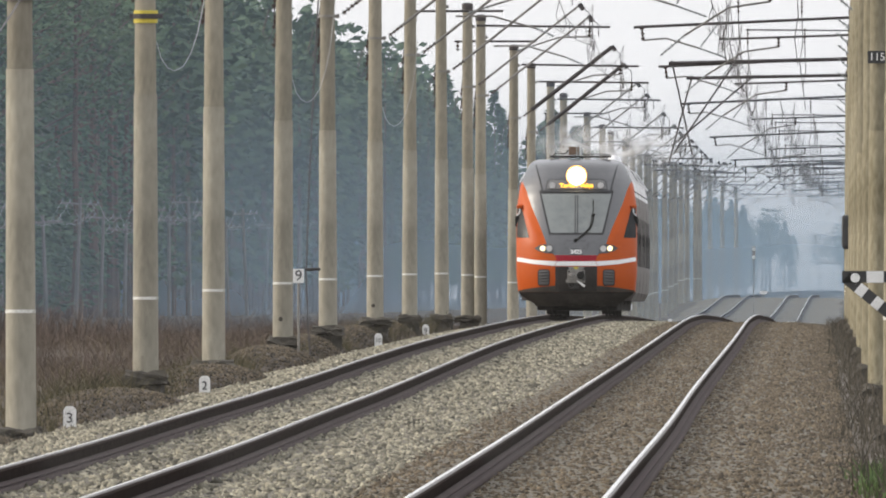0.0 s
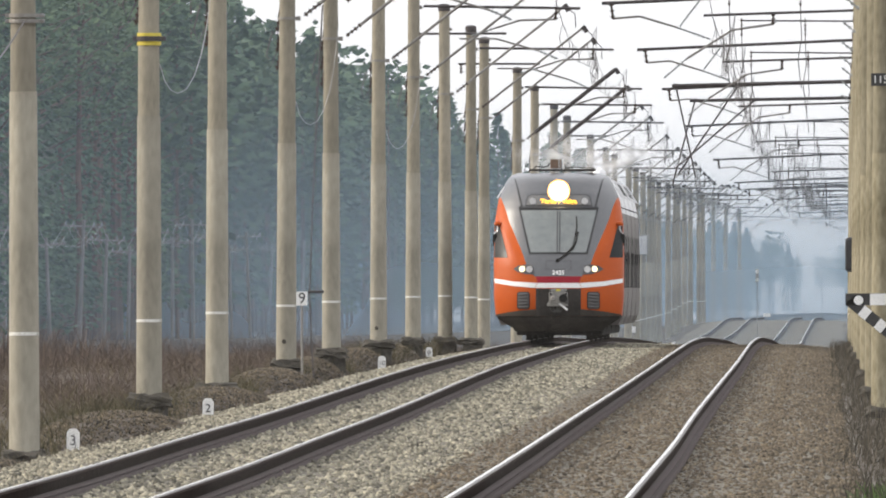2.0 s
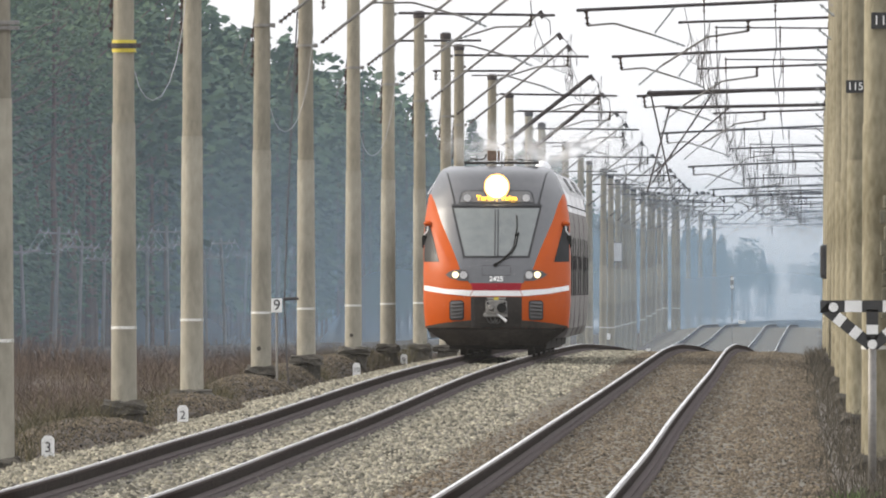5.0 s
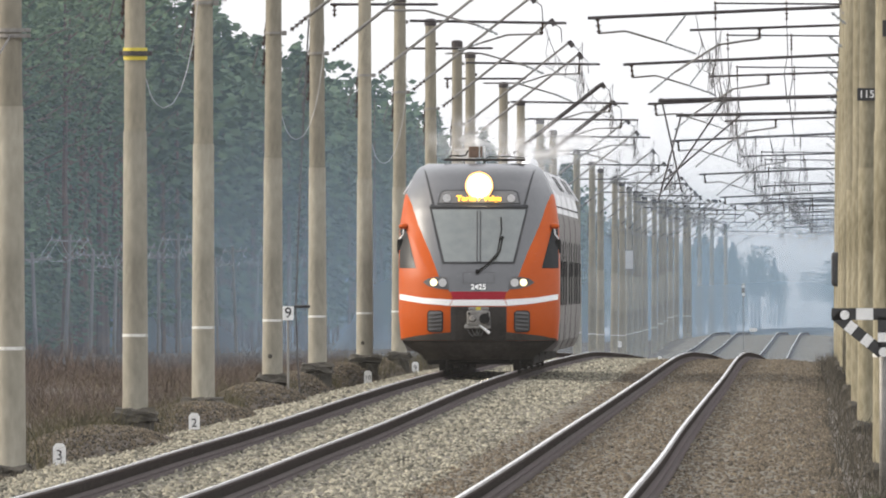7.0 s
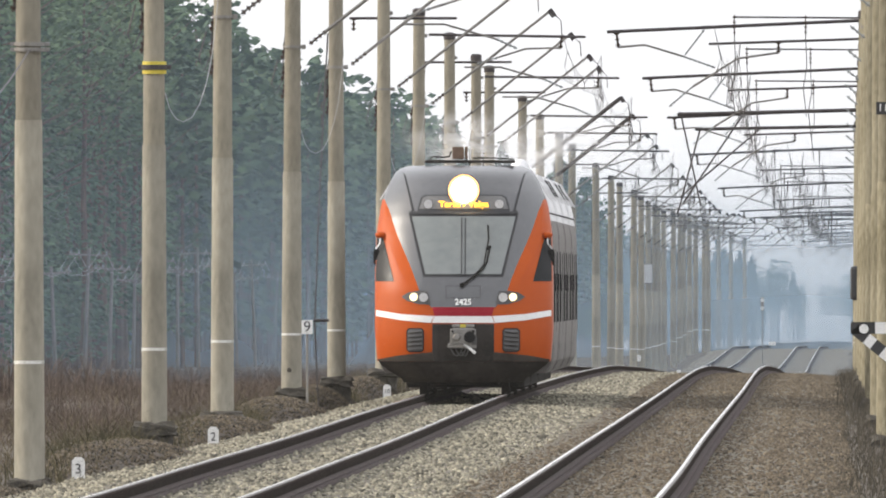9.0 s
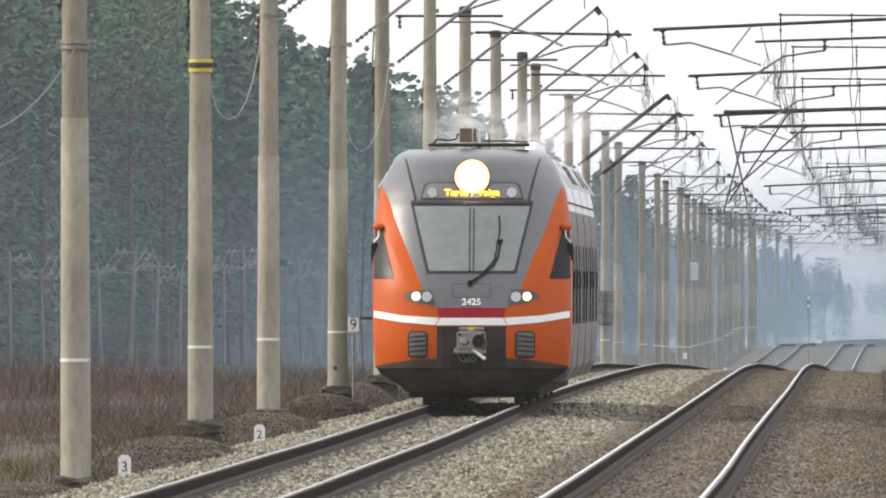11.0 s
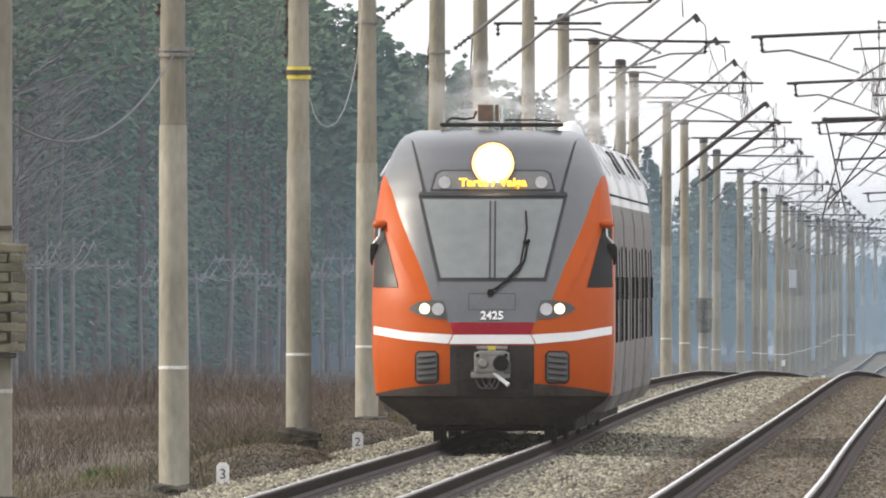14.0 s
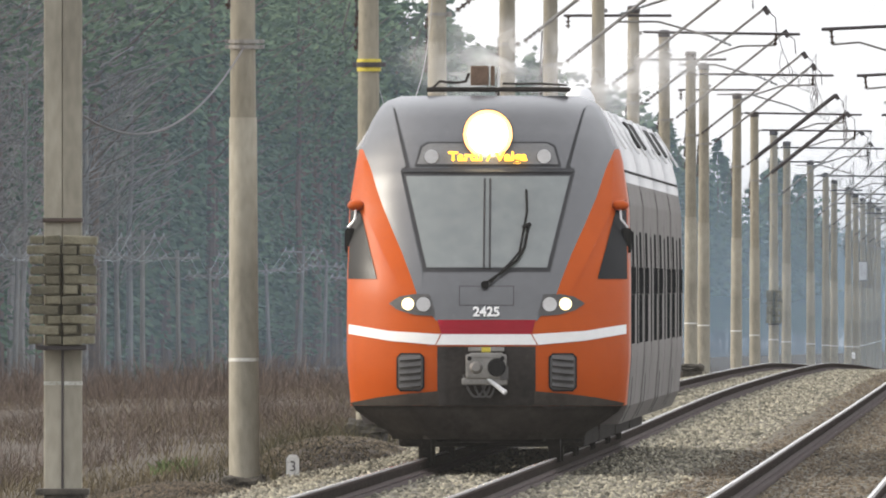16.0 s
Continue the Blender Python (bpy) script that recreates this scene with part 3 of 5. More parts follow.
def nose_panel(name, poly, lift, material, parent, label="", step=0.12, thick=0.0, smooth=True):
    """A panel whose outline is given across the front (x, z), cut finely and wrapped on the nose, lifted a little off it."""
    bm = bmesh.new()
    bm.faces.new([bm.verts.new((x, 0, z)) for x, z in poly])
    lo = [min(p[k] for p in poly) for k in (0, 1)]
    hi = [max(p[k] for p in poly) for k in (0, 1)]
    for axis, k in (((1, 0, 0), 0), ((0, 0, 1), 1)):
        v = math.ceil(lo[k] / step) * step
        while v < hi[k]:
            co = (v, 0, 0) if k == 0 else (0, 0, v)
            bmesh.ops.bisect_plane(bm, geom=bm.verts[:] + bm.edges[:] + bm.faces[:], plane_co=co, plane_no=axis)
            v += step
    for v in bm.verts:
        v.co.y = nose_y(v.co.x, v.co.z) - lift
    if thick:
        bmesh.ops.solidify(bm, geom=bm.faces[:], thickness=thick)
    return part(name, bm, material, parent, label, smooth)


def nose_strip(name, s, z0, z1, inner, outer, lift_in, lift_out, material, parent, label="", rows=26, cols=5):
    """A facet of the nose between two edges given as (z, distance from the middle), standing proud by lift_in and lift_out at them."""
    bm, grid = bmesh.new(), []
    for j in range(rows + 1):
        z = z0 + (z1 - z0) * j / rows
        low, high = 0.013, min(1.0, (z - z0) / 0.5)
        a, b = float(np.interp(z, *zip(*inner))), float(np.interp(z, *zip(*outer)))
        line = [(a, -0.03)] + [(a + (b - a) * k / cols, low + high * (lift_in + (lift_out - lift_in) * k / cols - low)) for k in range(cols + 1)] + [(b, -0.03 if lift_out > lift_in else 0.011)]
        grid.append([bm.verts.new((s * x, nose_y(x, z) - o, z)) for x, o in line])
    for p, q in zip(grid[:-1], grid[1:]):
        for k in range(len(p) - 1):
            bm.faces.new((p[k], p[k + 1], q[k + 1], q[k])).smooth = True
    for p, q in zip(grid[:-1], grid[1:]):
        for k in (1, len(p) - 2):
            bm.edges.get((p[k], q[k])).smooth = False
    return part(name, bm, material, parent, label)


def mirror_poly(half):
    return half + [(-x, z) for x, z in reversed(half)]


def nose_shell(name, z0, z1, material, parent, label, rows=14, cols=36, side_to=3.8):
    bm = bmesh.new()
    grid = []
    for j in range(rows + 1):
        z = z0 + (z1 - z0) * j / rows
        w = half_w(z)
        row = [bm.verts.new((-w, side_to, z)), bm.verts.new((-w - 0.003, (side_to + nose_y(w, z)) / 2, z))]
        row += [bm.verts.new((u * w, nose_y(u * w, z), z)) for u in np.linspace(-1, 1, cols)]
        row += [bm.verts.new((w + 0.003, (side_to + nose_y(w, z)) / 2, z)), bm.verts.new((w, side_to, z))]
        grid.append(row)
    for a, b in zip(grid[:-1], grid[1:]):
        for k in range(len(a) - 1):
            bm.faces.new((a[k], a[k + 1], b[k + 1], b[k]))
    return part(name, bm, material, parent, label, True)


def disc_on_nose(name, x, z, r, lift, material, parent, label="", depth=0.14, ref=None):
    y = nose_y(x, z - (ref or r)) - lift
    return part(name, tube(bmesh.new(), (x, y + depth, z), (x, y, z), r, r, seg=24), material, parent, label)


def writing(name, body, x, y, z, size, material, parent, tilt=0.0, bold=0.03):
    cu = bpy.data.curves.new(name, "FONT")
    cu.body, cu.size, cu.align_x, cu.align_y, cu.extrude, cu.offset = body, size, "CENTER", "CENTER", 0.003, size * bold
    cu.materials.append(M[material])
    ob = new(name, cu)
    ob.parent = parent
    ob.matrix_basis = pose(x, y, z, 90 - tilt, 0, 0)
    return ob


def side_panel(name, s, y0, y1, z0, z1, lift, material, parent, label=""):
    """A thin panel let into the car side, following its slope and standing a few millimetres proud."""
    bm = bmesh.new()
    zs = [z0] + [z for z in (0.6, 1.2, 2.2, 3.1) if z0 < z < z1] + [z1]
    cols = [[bm.verts.new((s * (half_w(z) + o), y, z)) for z in zs] for y, o in ((y0, -0.02), (y0, lift), (y1, lift), (y1, -0.02))]
    for a, b in zip(cols[:-1], cols[1:]):
        for k in range(len(zs) - 1):
            bm.faces.new((a[k], b[k], b[k + 1], a[k + 1]))
    return part(name, bm, material, parent, label)


def build_train():
    e = thing("train", pose(float(line_x[1](948)), 948, float(rail_z[1](948))), "orange and grey diesel passenger train running on the track", "train")
    nose_shell("nose", 0.62, 3.76, "orange", e, "orange painted cab front", rows=26)
    nose_shell("brow", 3.76, 4.42, "mask", e, "anthracite cab roof front", rows=10)
    # anthracite mask round the windscreen, its pillars and the orange facets beside them
    edge = [(1.66, 0.62), (1.98, 0.85), (2.14, 0.905), (2.48, 1.035), (2.83, 1.19), (3.17, 1.33), (3.52, 1.44), (3.68, 1.51), (3.80, 1.56)]
    nose_panel("front_mask", mirror_poly([(-x, z) for z, x in reversed(edge)]), 0.012, "mask", e, "anthracite front mask")
    nose_panel("windscreen_seal", mirror_poly([(-1.055, 3.50), (-0.775, 2.26)]), 0.020, "seal", e, "dark grey windscreen surround")
    nose_panel("windscreen", mirror_poly([(-1.005, 3.43), (-0.735, 2.31)]), 0.030, "windscreen", e, "windscreen with the sky reflection painted in grey")
    nose_panel("brow_lip", [(-1.06, 3.53), (-1.045, 3.48), (1.045, 3.48), (1.06, 3.53)], 0.045, "seal", e)
    for s in (-1, 1):
        crease = [(2.05, 0.78), (2.26, 0.79), (3.50, 1.07), (3.53, 1.0), (4.30, 1.19)]
        rim = edge[2:-1] + [(3.80, 1.52), (4.10, 1.40), (4.30, 1.265)]
        nose_strip("mask_pillar", s, 2.06, 4.30, crease, rim, 0.034, 0.015, "mask", e, "anthracite pillar facet beside the windscreen", 36)
        nose_strip("pillar_facet", s, 1.96, 3.62, [(1.96, 0.85)] + edge[2:], [(1.96, 1.0), (2.14, 1.10), (2.58, 1.32), (3.02, 1.52), (3.62, 1.53)], 0.014, 0.05, "orange", e, "orange pillar facet")
        # Flat dark wedge that paints the shade in the brow's crease.
        nose_panel("brow_crease_shade", [(s * 1.18, 4.27), (s * 1.16, 4.27), (s * 0.955, 3.53), (s * 1.03, 3.53)], 0.024, "seal", e, "dark wedge painted for the shaded crease beside the brow")
    nose_panel("display_panel", mirror_poly([(-0.74, 3.85), (-0.83, 3.80), (-0.90, 3.55)]), 0.024, "seal", e, "dark display panel")
    nose_panel("display_window", mirror_poly([(-0.72, 3.83), (-0.80, 3.785), (-0.865, 3.575)]), 0.032, "panel_grey", e)
    for s in (-1, 1):
        disc_on_nose("marker_lamp", s * 0.69, 3.67, 0.085, 0.04, "lens_off", e, "pale round marker lamp")
    writing("destination", "Tartu / Valga", 0, nose_y(0, 3.6) - 0.045, 3.665, 0.185, "amber_text", e, 35)
    disc_on_nose("lamp_housing", 0, 3.94, 0.315, -0.02, "mask", e, depth=0.5, ref=0.3)
    # Glowing ring added for the lamp's halo; the lamp disc is oversized for its bloom.
    disc_on_nose("lamp_halo_ring", 0, 3.94, 0.30, 0.0, "reflector", e, "ring glowing orange as the halo of the lamp", depth=0.1, ref=0.3)
    disc_on_nose("top_headlamp", 0, 3.94, 0.24, 0.03, "lamp", e, "glaring lit top headlamp", depth=0.1, ref=0.3)
    # lower headlamps
    for s in (-1, 1):
        nose_panel("headlamp_housing", [(s * 1.20, 1.87), (s * 1.07, 1.955), (s * 0.90, 1.985), (s * 0.70, 1.985), (s * 0.62, 1.715), (s * 0.88, 1.73), (s * 1.09, 1.79)], 0.018, "louvre", e, "dark headlamp housing", step=0.08)
        disc_on_nose("headlamp", s * 0.962, 1.865, 0.076, 0.035, "lamp_small", e, "lit warm headlamp")
        disc_on_nose("tail_lamp", s * 0.772, 1.86, 0.088, 0.035, "lens_off", e, "unlit pale lamp")
        # stripe, vents, cab windows, mirrors
        nose_panel("stripe", [(s * 1.70, 1.615), (s * 1.70, 1.50), (s * 1.2, 1.415), (s * 0.63, 1.365), (s * 0.56, 1.495), (s * 1.2, 1.535)], 0.014, "trainwhite", e, "white stripe")
        nose_panel("vent_frame", [(s * 1.053, 1.265), (s * 0.808, 1.265), (s * 0.758, 1.215), (s * 0.758, 0.845), (s * 0.808, 0.795), (s * 1.053, 0.795), (s * 1.103, 0.845), (s * 1.103, 1.215)], 0.016, "rubber", e)
        vent = nose_panel("vent", [(s * 1.043, 1.245), (s * 0.818, 1.245), (s * 0.778, 1.205), (s * 0.778, 0.855), (s * 0.818, 0.815), (s * 1.043, 0.815), (s * 1.083, 0.855), (s * 1.083, 1.205)], 0.022, "louvre", e, "dark louvred vent")
        for k in range(5):
            z = 0.865 + 0.083 * k
            y = nose_y(s * 0.93, z) - 0.045
            part("louvre", box(bmesh.new(), (s * 0.932, y, z), (0.27, 0.04, 0.05), 0.008, Matrix.Rotation(radians(-25), 4, "X") @ Matrix.Rotation(radians(s * 12), 4, "Z")), "louvre", vent)
        nose_panel("cab_window", [(s * 1.69, 3.14), (s * 1.60, 3.10), (s * 1.54, 2.92), (s * 1.44, 2.52), (s * 1.35, 2.17), (s * 1.71, 2.17)], 0.014, "dark_glass", e, "dark cab side window", step=0.1)
        bm = bmesh.new()
        w = half_w(2.5) + 0.006
        vs = [bm.verts.new((s * (w if z < 2.7 else half_w(z) + 0.006), y, z)) for y, z in ((1.15, 2.16), (2.3, 2.16), (2.3, 2.75), (1.95, 2.95), (1.55, 2.9))]
        bm.faces.new(vs)
        bmesh.ops.solidify(bm, geom=bm.faces[:], thickness=0.004)
        part("side_quarterlight", bm, "dark_glass", e)
        bm = bmesh.new()
        bmesh.ops.create_uvsphere(bm, u_segments=14, v_segments=8, radius=0.09, matrix=Matrix.Translation((s * 1.62, 1.35, 3.07)) @ Matrix.Diagonal((1.2, 1.3, 0.75, 1)))
        pod = part("mirror_pod", bm, "orange", e, "orange camera mirror pod", True)
        bm = bmesh.new()
        pipe(bm, [(s * 1.62, 1.3, 3.03), (s * 1.63, 1.22, 2.9), (s * 1.71, 1.25, 2.8)], 0.015)
        part("mirror_bracket", bm, "lens_off", pod, "bright metal bracket")
        part("mirror", box(bmesh.new(), (s * 1.69, 1.3, 2.64), (0.14, 0.09, 0.32), 0.06), "rubber", pod)
    nose_panel("crimson_band", [(-0.60, 1.67), (-0.55, 1.49), (0.55, 1.49), (0.60, 1.67)], 0.014, "crimson", e, "crimson band")
    nose_panel("centre_stripe", [(-0.545, 1.495), (-0.615, 1.365), (0.615, 1.365), (0.545, 1.495)], 0.016, "trainwhite", e, "white centre stripe")
    writing("fleet_number", "2425", 0, nose_y(0, 1.75) - 0.04, 1.765, 0.165, "trainwhite", e, 14)
    nose_panel("service_hatch_gap", [(-0.335, 2.085), (-0.335, 1.845), (0.335, 1.845), (0.335, 2.085)], 0.0155, "rubber", e)
    nose_panel("service_hatch", [(-0.328, 2.078), (-0.328, 1.852), (0.328, 1.852), (0.328, 2.078)], 0.020, "mask", e)
    # wiper
    wiper = part("wiper", tube(bmesh.new(), (-0.02, nose_y(0, 2.1), 2.1), (-0.02, nose_y(0, 2.1) - 0.09, 2.1), 0.05), "rubber", e, "black windscreen wiper")
    for path, r in (([(-0.02, 2.11), (0.2, 2.26), (0.38, 2.41), (0.46, 2.56), (0.51, 2.83)], 0.018),
                    ([(0.05, 2.13), (0.29, 2.37), (0.40, 2.50), (0.46, 2.84)], 0.014), ([(0.46, 2.83), (0.49, 3.0), (0.475, 3.26)], 0.015), ([(0.44, 2.80), (0.53, 2.84)], 0.03)):
        fine = [(a[0] + (b[0] - a[0]) * k / 4, a[1] + (b[1] - a[1]) * k / 4) for a, b in zip(path[:-1], path[1:]) for k in range(4)] + [path[-1]]
        part("wiper_arm", pipe(bmesh.new(), [(x, nose_y(x, z) - 0.075, z) for x, z in fine], r), "rubber", wiper)
    for x in (-0.035, 0.035):
        bm = bmesh.new()
        pipe(bm, [(x, nose_y(0, z) - 0.038, z) for z in np.linspace(2.3, 3.4, 9)], 0.012)
        part("glass_seam", bm, "seal", e)
    # coupler pocket
    pocket = nose_panel("coupler_pocket", [(-0.60, 1.345), (-0.60, 0.621), (0.60, 0.621), (0.60, 1.345)], 0.012, "under", e, "black coupler pocket")
    bm = bmesh.new()
    box(bm, (0, -0.12, 1.10), (0.50, 0.34, 0.30), 0.03)
    box(bm, (0, -0.2, 1.235), (0.40, 0.2, 0.07), 0.015)
    box(bm, (-0.02, -0.15, 0.92), (0.56, 0.2, 0.09), 0.02)
    box(bm, (0, -0.10, 1.31), (0.44, 0.2, 0.05), 0.01)
    cpl = part("coupler", bm, "coupler", e, "grey cast steel coupler")
    for x in (-0.2, 0.2):
        part("coupler_bolt", tube(bmesh.new(), (x, -0.28, 1.20), (x, -0.33, 1.20), 0.028, seg=10), "rubber", cpl)
    part("coupler_plate", box(bmesh.new(), (0.22, -0.24, 1.02), (0.10, 0.12, 0.16), 0.01), "louvre", cpl)
    part("coupler_cone", tube(bmesh.new(), (0.13, -0.28, 1.09), (0.13, -0.36, 1.09), 0.115, 0.10, seg=18), "rubber", cpl)
    part("coupler_horn", tube(bmesh.new(), (-0.12, -0.28, 1.09), (-0.12, -0.42, 1.09), 0.085, 0.05, seg=18), "coupler", cpl)
    part("coupler_tag", box(bmesh.new(), (0, -0.28, 1.305), (0.11, 0.03, 0.06), 0.005), "yellow", cpl, "yellow tag")
    part("release_handle", tube(bmesh.new(), (0.02, -0.25, 0.95), (0.24, -0.36, 0.78), 0.024, 0.034), "lens_off", cpl, "pale release handle")
    for k in range(3):
        bm = bmesh.new()
        pipe(bm, sag((-0.28 + 0.1 * k, -0.15, 1.0), (0.0 + 0.06 * k, -0.15, 0.9), 0.22, 8), 0.014)
        part("hose", bm, "louvre", cpl)
    # skirt and underframe
    for k in (-1, 1):
        nose_panel("valance", [(k * 0.585, 0.80), (k * 0.585, 0.622), (k * 1.66, 0.622), (k * 1.675, 0.655), (k * 1.35, 0.72), (k * 1.0, 0.765)], 0.013, "skirt", e, "dark lower valance")
    bm = bmesh.new()
    levels = [(0.618, 1.645, 0.0), (0.55, 1.60, 0.0), (0.42, 1.42, 0.04), (0.30, 1.22, 0.10), (0.21, 1.16, 0.16)]
    rows = []
    for z, w, back in levels:
        rows.append([bm.verts.new((u * w, nose_y(u * 1.67, 0.65) - 0.01 + back, z)) for u in np.linspace(-1, 1, 25)])
    for p, q in zip(rows[:-1], rows[1:]):
        for k in range(24):
            bm.faces.new((p[k], p[k + 1], q[k + 1], q[k]))
    bmesh.ops.solidify(bm, geom=bm.faces[:], thickness=0.05)
    part("skirt", bm, "skirt", e, "black sooty skirt", True)
    # bogies: wheels and frames
    for y in (2.6, 5.1, 17.2, 19.7, 34, 36.5, 50.5, 53, 63, 65.5):
        for s in (-1, 1):
            bm = bmesh.new()
            tube(bm, (s * 0.74, y, 0.345), (s * 0.87, y, 0.345), 0.43, 0.43, seg=28)
            tube(bm, (s * 0.72, y, 0.345), (s * 0.745, y, 0.345), 0.455, 0.455, seg=28)
            part("wheel", bm, "under", e)
        part("axle", tube(bmesh.new(), (-0.8, y, 0.345), (0.8, y, 0.345), 0.08), "under", e)
    for y in (3.85, 18.45, 35.25, 51.75, 64.25):
        for s in (-1, 1):
            part("axle_box", box(bmesh.new(), (s * 1.08, y - 1.25, 0.42), (0.2, 0.4, 0.34), 0.05), "under", e)
            part("bogie_frame", box(bmesh.new(), (s * 1.05, y, 0.55), (0.18, 3.6, 0.26), 0.04), "under", e)
    # Dark boxes added to block the view beneath and stand for the underside's shade.
    for y in (3.85, 18.45, 35.25, 51.75, 64.25):
        part("under_shade_box", box(bmesh.new(), (0, y, 0.36), (1.36, 2.9, 0.40), 0.06), "under", e, "dark box added between the wheels in place of the shade there")
    # car bodies
    cars = [(3.8, 18.0), (18.7, 35.0), (35.7, 51.5), (52.2, 67.5)]
    for c, (y0, y1) in enumerate(cars):
        bm = bmesh.new()
        prof = [(-half_w(z), z) for z in (0.38, 0.6, 1.2, 2.2, 3.1, 3.36)]
        prof = prof + [(-x, z) for x, z in reversed(prof)]
        rows = [[bm.verts.new((x, y, z)) for x, z in prof] for y in (y0, y1)]
        for k in range(len(prof) - 1):
            bm.faces.new((rows[0][k], rows[0][k + 1], rows[1][k + 1], rows[1][k]))
        bm.faces.new(rows[0]), bm.faces.new(rows[1])
        car = part("car_body", bm, "silver", e, "silver-grey car body")
        bm = bmesh.new()
        prof = [(-half_w(3.36), 3.36), (-half_w(3.6), 3.6), (-1.56, 3.85), (-1.45, 4.10), (-1.27, 4.30), (0, 4.37)]
        prof = prof + [(-x, z) for x, z in reversed(prof[:-1])]
        rows = [[bm.verts.new((x, y, z)) for x, z in prof] for y in (y0 - (0.5 if c == 0 else 0), y1)]
        for k in range(len(prof) - 1):
            bm.faces.new((rows[0][k], rows[0][k + 1], rows[1][k + 1], rows[1][k]))
        bm.faces.new(rows[0]), bm.faces.new(rows[1])
        part("roof", bm, "roofgrey", e, "pale grey curved roof", True)
        if c:
            part("gangway", box(bmesh.new(), (0, y0 - 0.35, 2.2), (2.9, 0.7, 3.3), 0.05), "rubber", e, "black gangway bellows")
        part("underframe", box(bmesh.new(), (0, (y0 + y1) / 2, 0.45), (2.3, y1 - y0 - 0.6, 0.70), 0.05), "under", e)
        for s in (-1, 1):
            n = 3
            for k in range(n):
                y = y0 + 3.0 + (y1 - y0 - 6.0) * k / (n - 1)
                if k == 1:
                    d = side_panel("door", s, y - 0.75, y + 0.75, 0.62, 2.9, 0.001, "silver", car, "silver sliding door")
                    for o in (-0.37, 0.37):
                        side_panel("door_window", s, y + o - 0.30, y + o + 0.30, 1.36, 2.72, 0.004, "side_glass", d)
                    side_panel("door_seam", s, y - 0.03, y + 0.03, 0.62, 2.9, 0.002, "rubber", d)
                else:
                    side_panel("window", s, y - 2.3, y + 2.5, 1.98, 2.32, 0.003, "side_glass", car, "dark tinted window band")
                    side_panel("upper_window", s, y - 1.2, y + 0.9, 2.324, 2.76, 0.003, "side_glass", car)
                    side_panel("lower_window", s, y - 2.2, y + 1.3, 1.37, 1.976, 0.003, "side_glass", car)
            side_panel("seam", s, y0 + 0.45, y0 + 0.55, 0.45, 3.3, 0.003, "rubber", car)
            side_panel("skirt_gap", s, y0 + 3.0, y0 + 3.5, 0.40, 0.95, 0.003, "rubber", car)
            # cooler intakes on the roof shoulder
            for o, ln in ((), ((10.0, 9.6),), ((12.2, 6.4),), ((4.6, 8.4),))[c]:
                part("roof_intake", box(bmesh.new(), (s * 1.475, y0 + o, 4.04), (0.04, ln, 0.38), 0.01, Matrix.Rotation(radians(-s * 32), 4, "Y")), "rubber", car, "dark roof intake")
            for o in (0.3, (y1 - y0) / 2, y1 - y0 - 0.3):
                part("roof_rib", box(bmesh.new(), (s * 1.50, y0 + o, 4.02), (0.03, 0.14, 0.60), 0.01, Matrix.Rotation(radians(-s * 32), 4, "Y")), "roofgrey", car)
            part("roof_rail", box(bmesh.new(), (s * (half_w(3.5) + 0.004), (y0 + y1) / 2, 3.50), (0.02, y1 - y0, 0.03), 0.005), "rubber", car, "dark gutter seam")
    # roof equipment over the cab
    bm = bmesh.new()
    bmesh.ops.create_uvsphere(bm, u_segments=16, v_segments=8, radius=0.22, matrix=Matrix.Translation((1.02, 9.0, 4.36)) @ Matrix.Diagonal((0.9, 1.6, 1, 1)))
    part("roof_dome", bm, "roofgrey", e, "pale rounded roof dome", True)
    part("roof_rack", box(bmesh.new(), (0.10, 3.1, 4.50), (1.76, 0.9, 0.055), 0.02), "under", e, "dark flat roof tray")
    part("aerial_box", box(bmesh.new(), (-0.13, 3.0, 4.67), (0.22, 0.4, 0.24), 0.015), "rust", e, "aerial box with the orange lamp glow in its brown")
    part("aerial_frame", box(bmesh.new(), (0.03, 3.0, 4.67), (0.05, 0.3, 0.24), 0.01), "rust", e)
    part("aerial_rod", tube(bmesh.new(), (0.10, 2.9, 4.42), (0.10, 2.9, 4.78), 0.02), "white", e)
    bm = bmesh.new()
    pipe(bm, [(-0.7, 2.9, 4.52), (-0.62, 2.9, 4.60), (-0.42, 2.9, 4.58), (-0.3, 2.9, 4.60), (-0.26, 2.9, 4.70)], 0.018)
    part("roof_pipe", bm, "under", e)
    bm = bmesh.new()
    pipe(bm, [(0.15, 2.9, 4.57), (0.6, 2.9, 4.57), (0.95, 2.9, 4.55)], 0.014)
    part("roof_pipe", bm, "under", e)
    return e


train = build_train()

# ---- forest at the far side of the field ----
def trunk_mesh(h, r, lean, material, name, parent, limbs=0, seed=0):
    rnd = random.Random(seed)
    bm = bmesh.new()
    pts = [Vector((lean * (k / 5) ** 2 + rnd.uniform(-.08, .08), rnd.uniform(-.08, .08), h * k / 5 - 0.4 * (k == 0))) for k in range(6)]
    for k in range(5):
        tube(bm, pts[k], pts[k + 1], r * (1 - k / 5.6), r * (1 - (k + 1) / 5.6), seg=7, caps=False)
    for k in range(limbs):
        z = h * rnd.uniform(0.35, 0.97)
        a = rnd.uniform(0, 6.28)
        ln = h * 0.16 * (1.25 - z / h) * rnd.uniform(0.7, 1.5) + 0.6
        p = Vector((lean * (z / h) ** 2, 0, z))
        q = p + Vector((math.cos(a) * ln, math.sin(a) * ln, ln * rnd.uniform(0.2, 0.9)))
        tube(bm, p, q, r * 0.22, r * 0.05, seg=4, caps=False)
    return part(name, bm, material, parent)


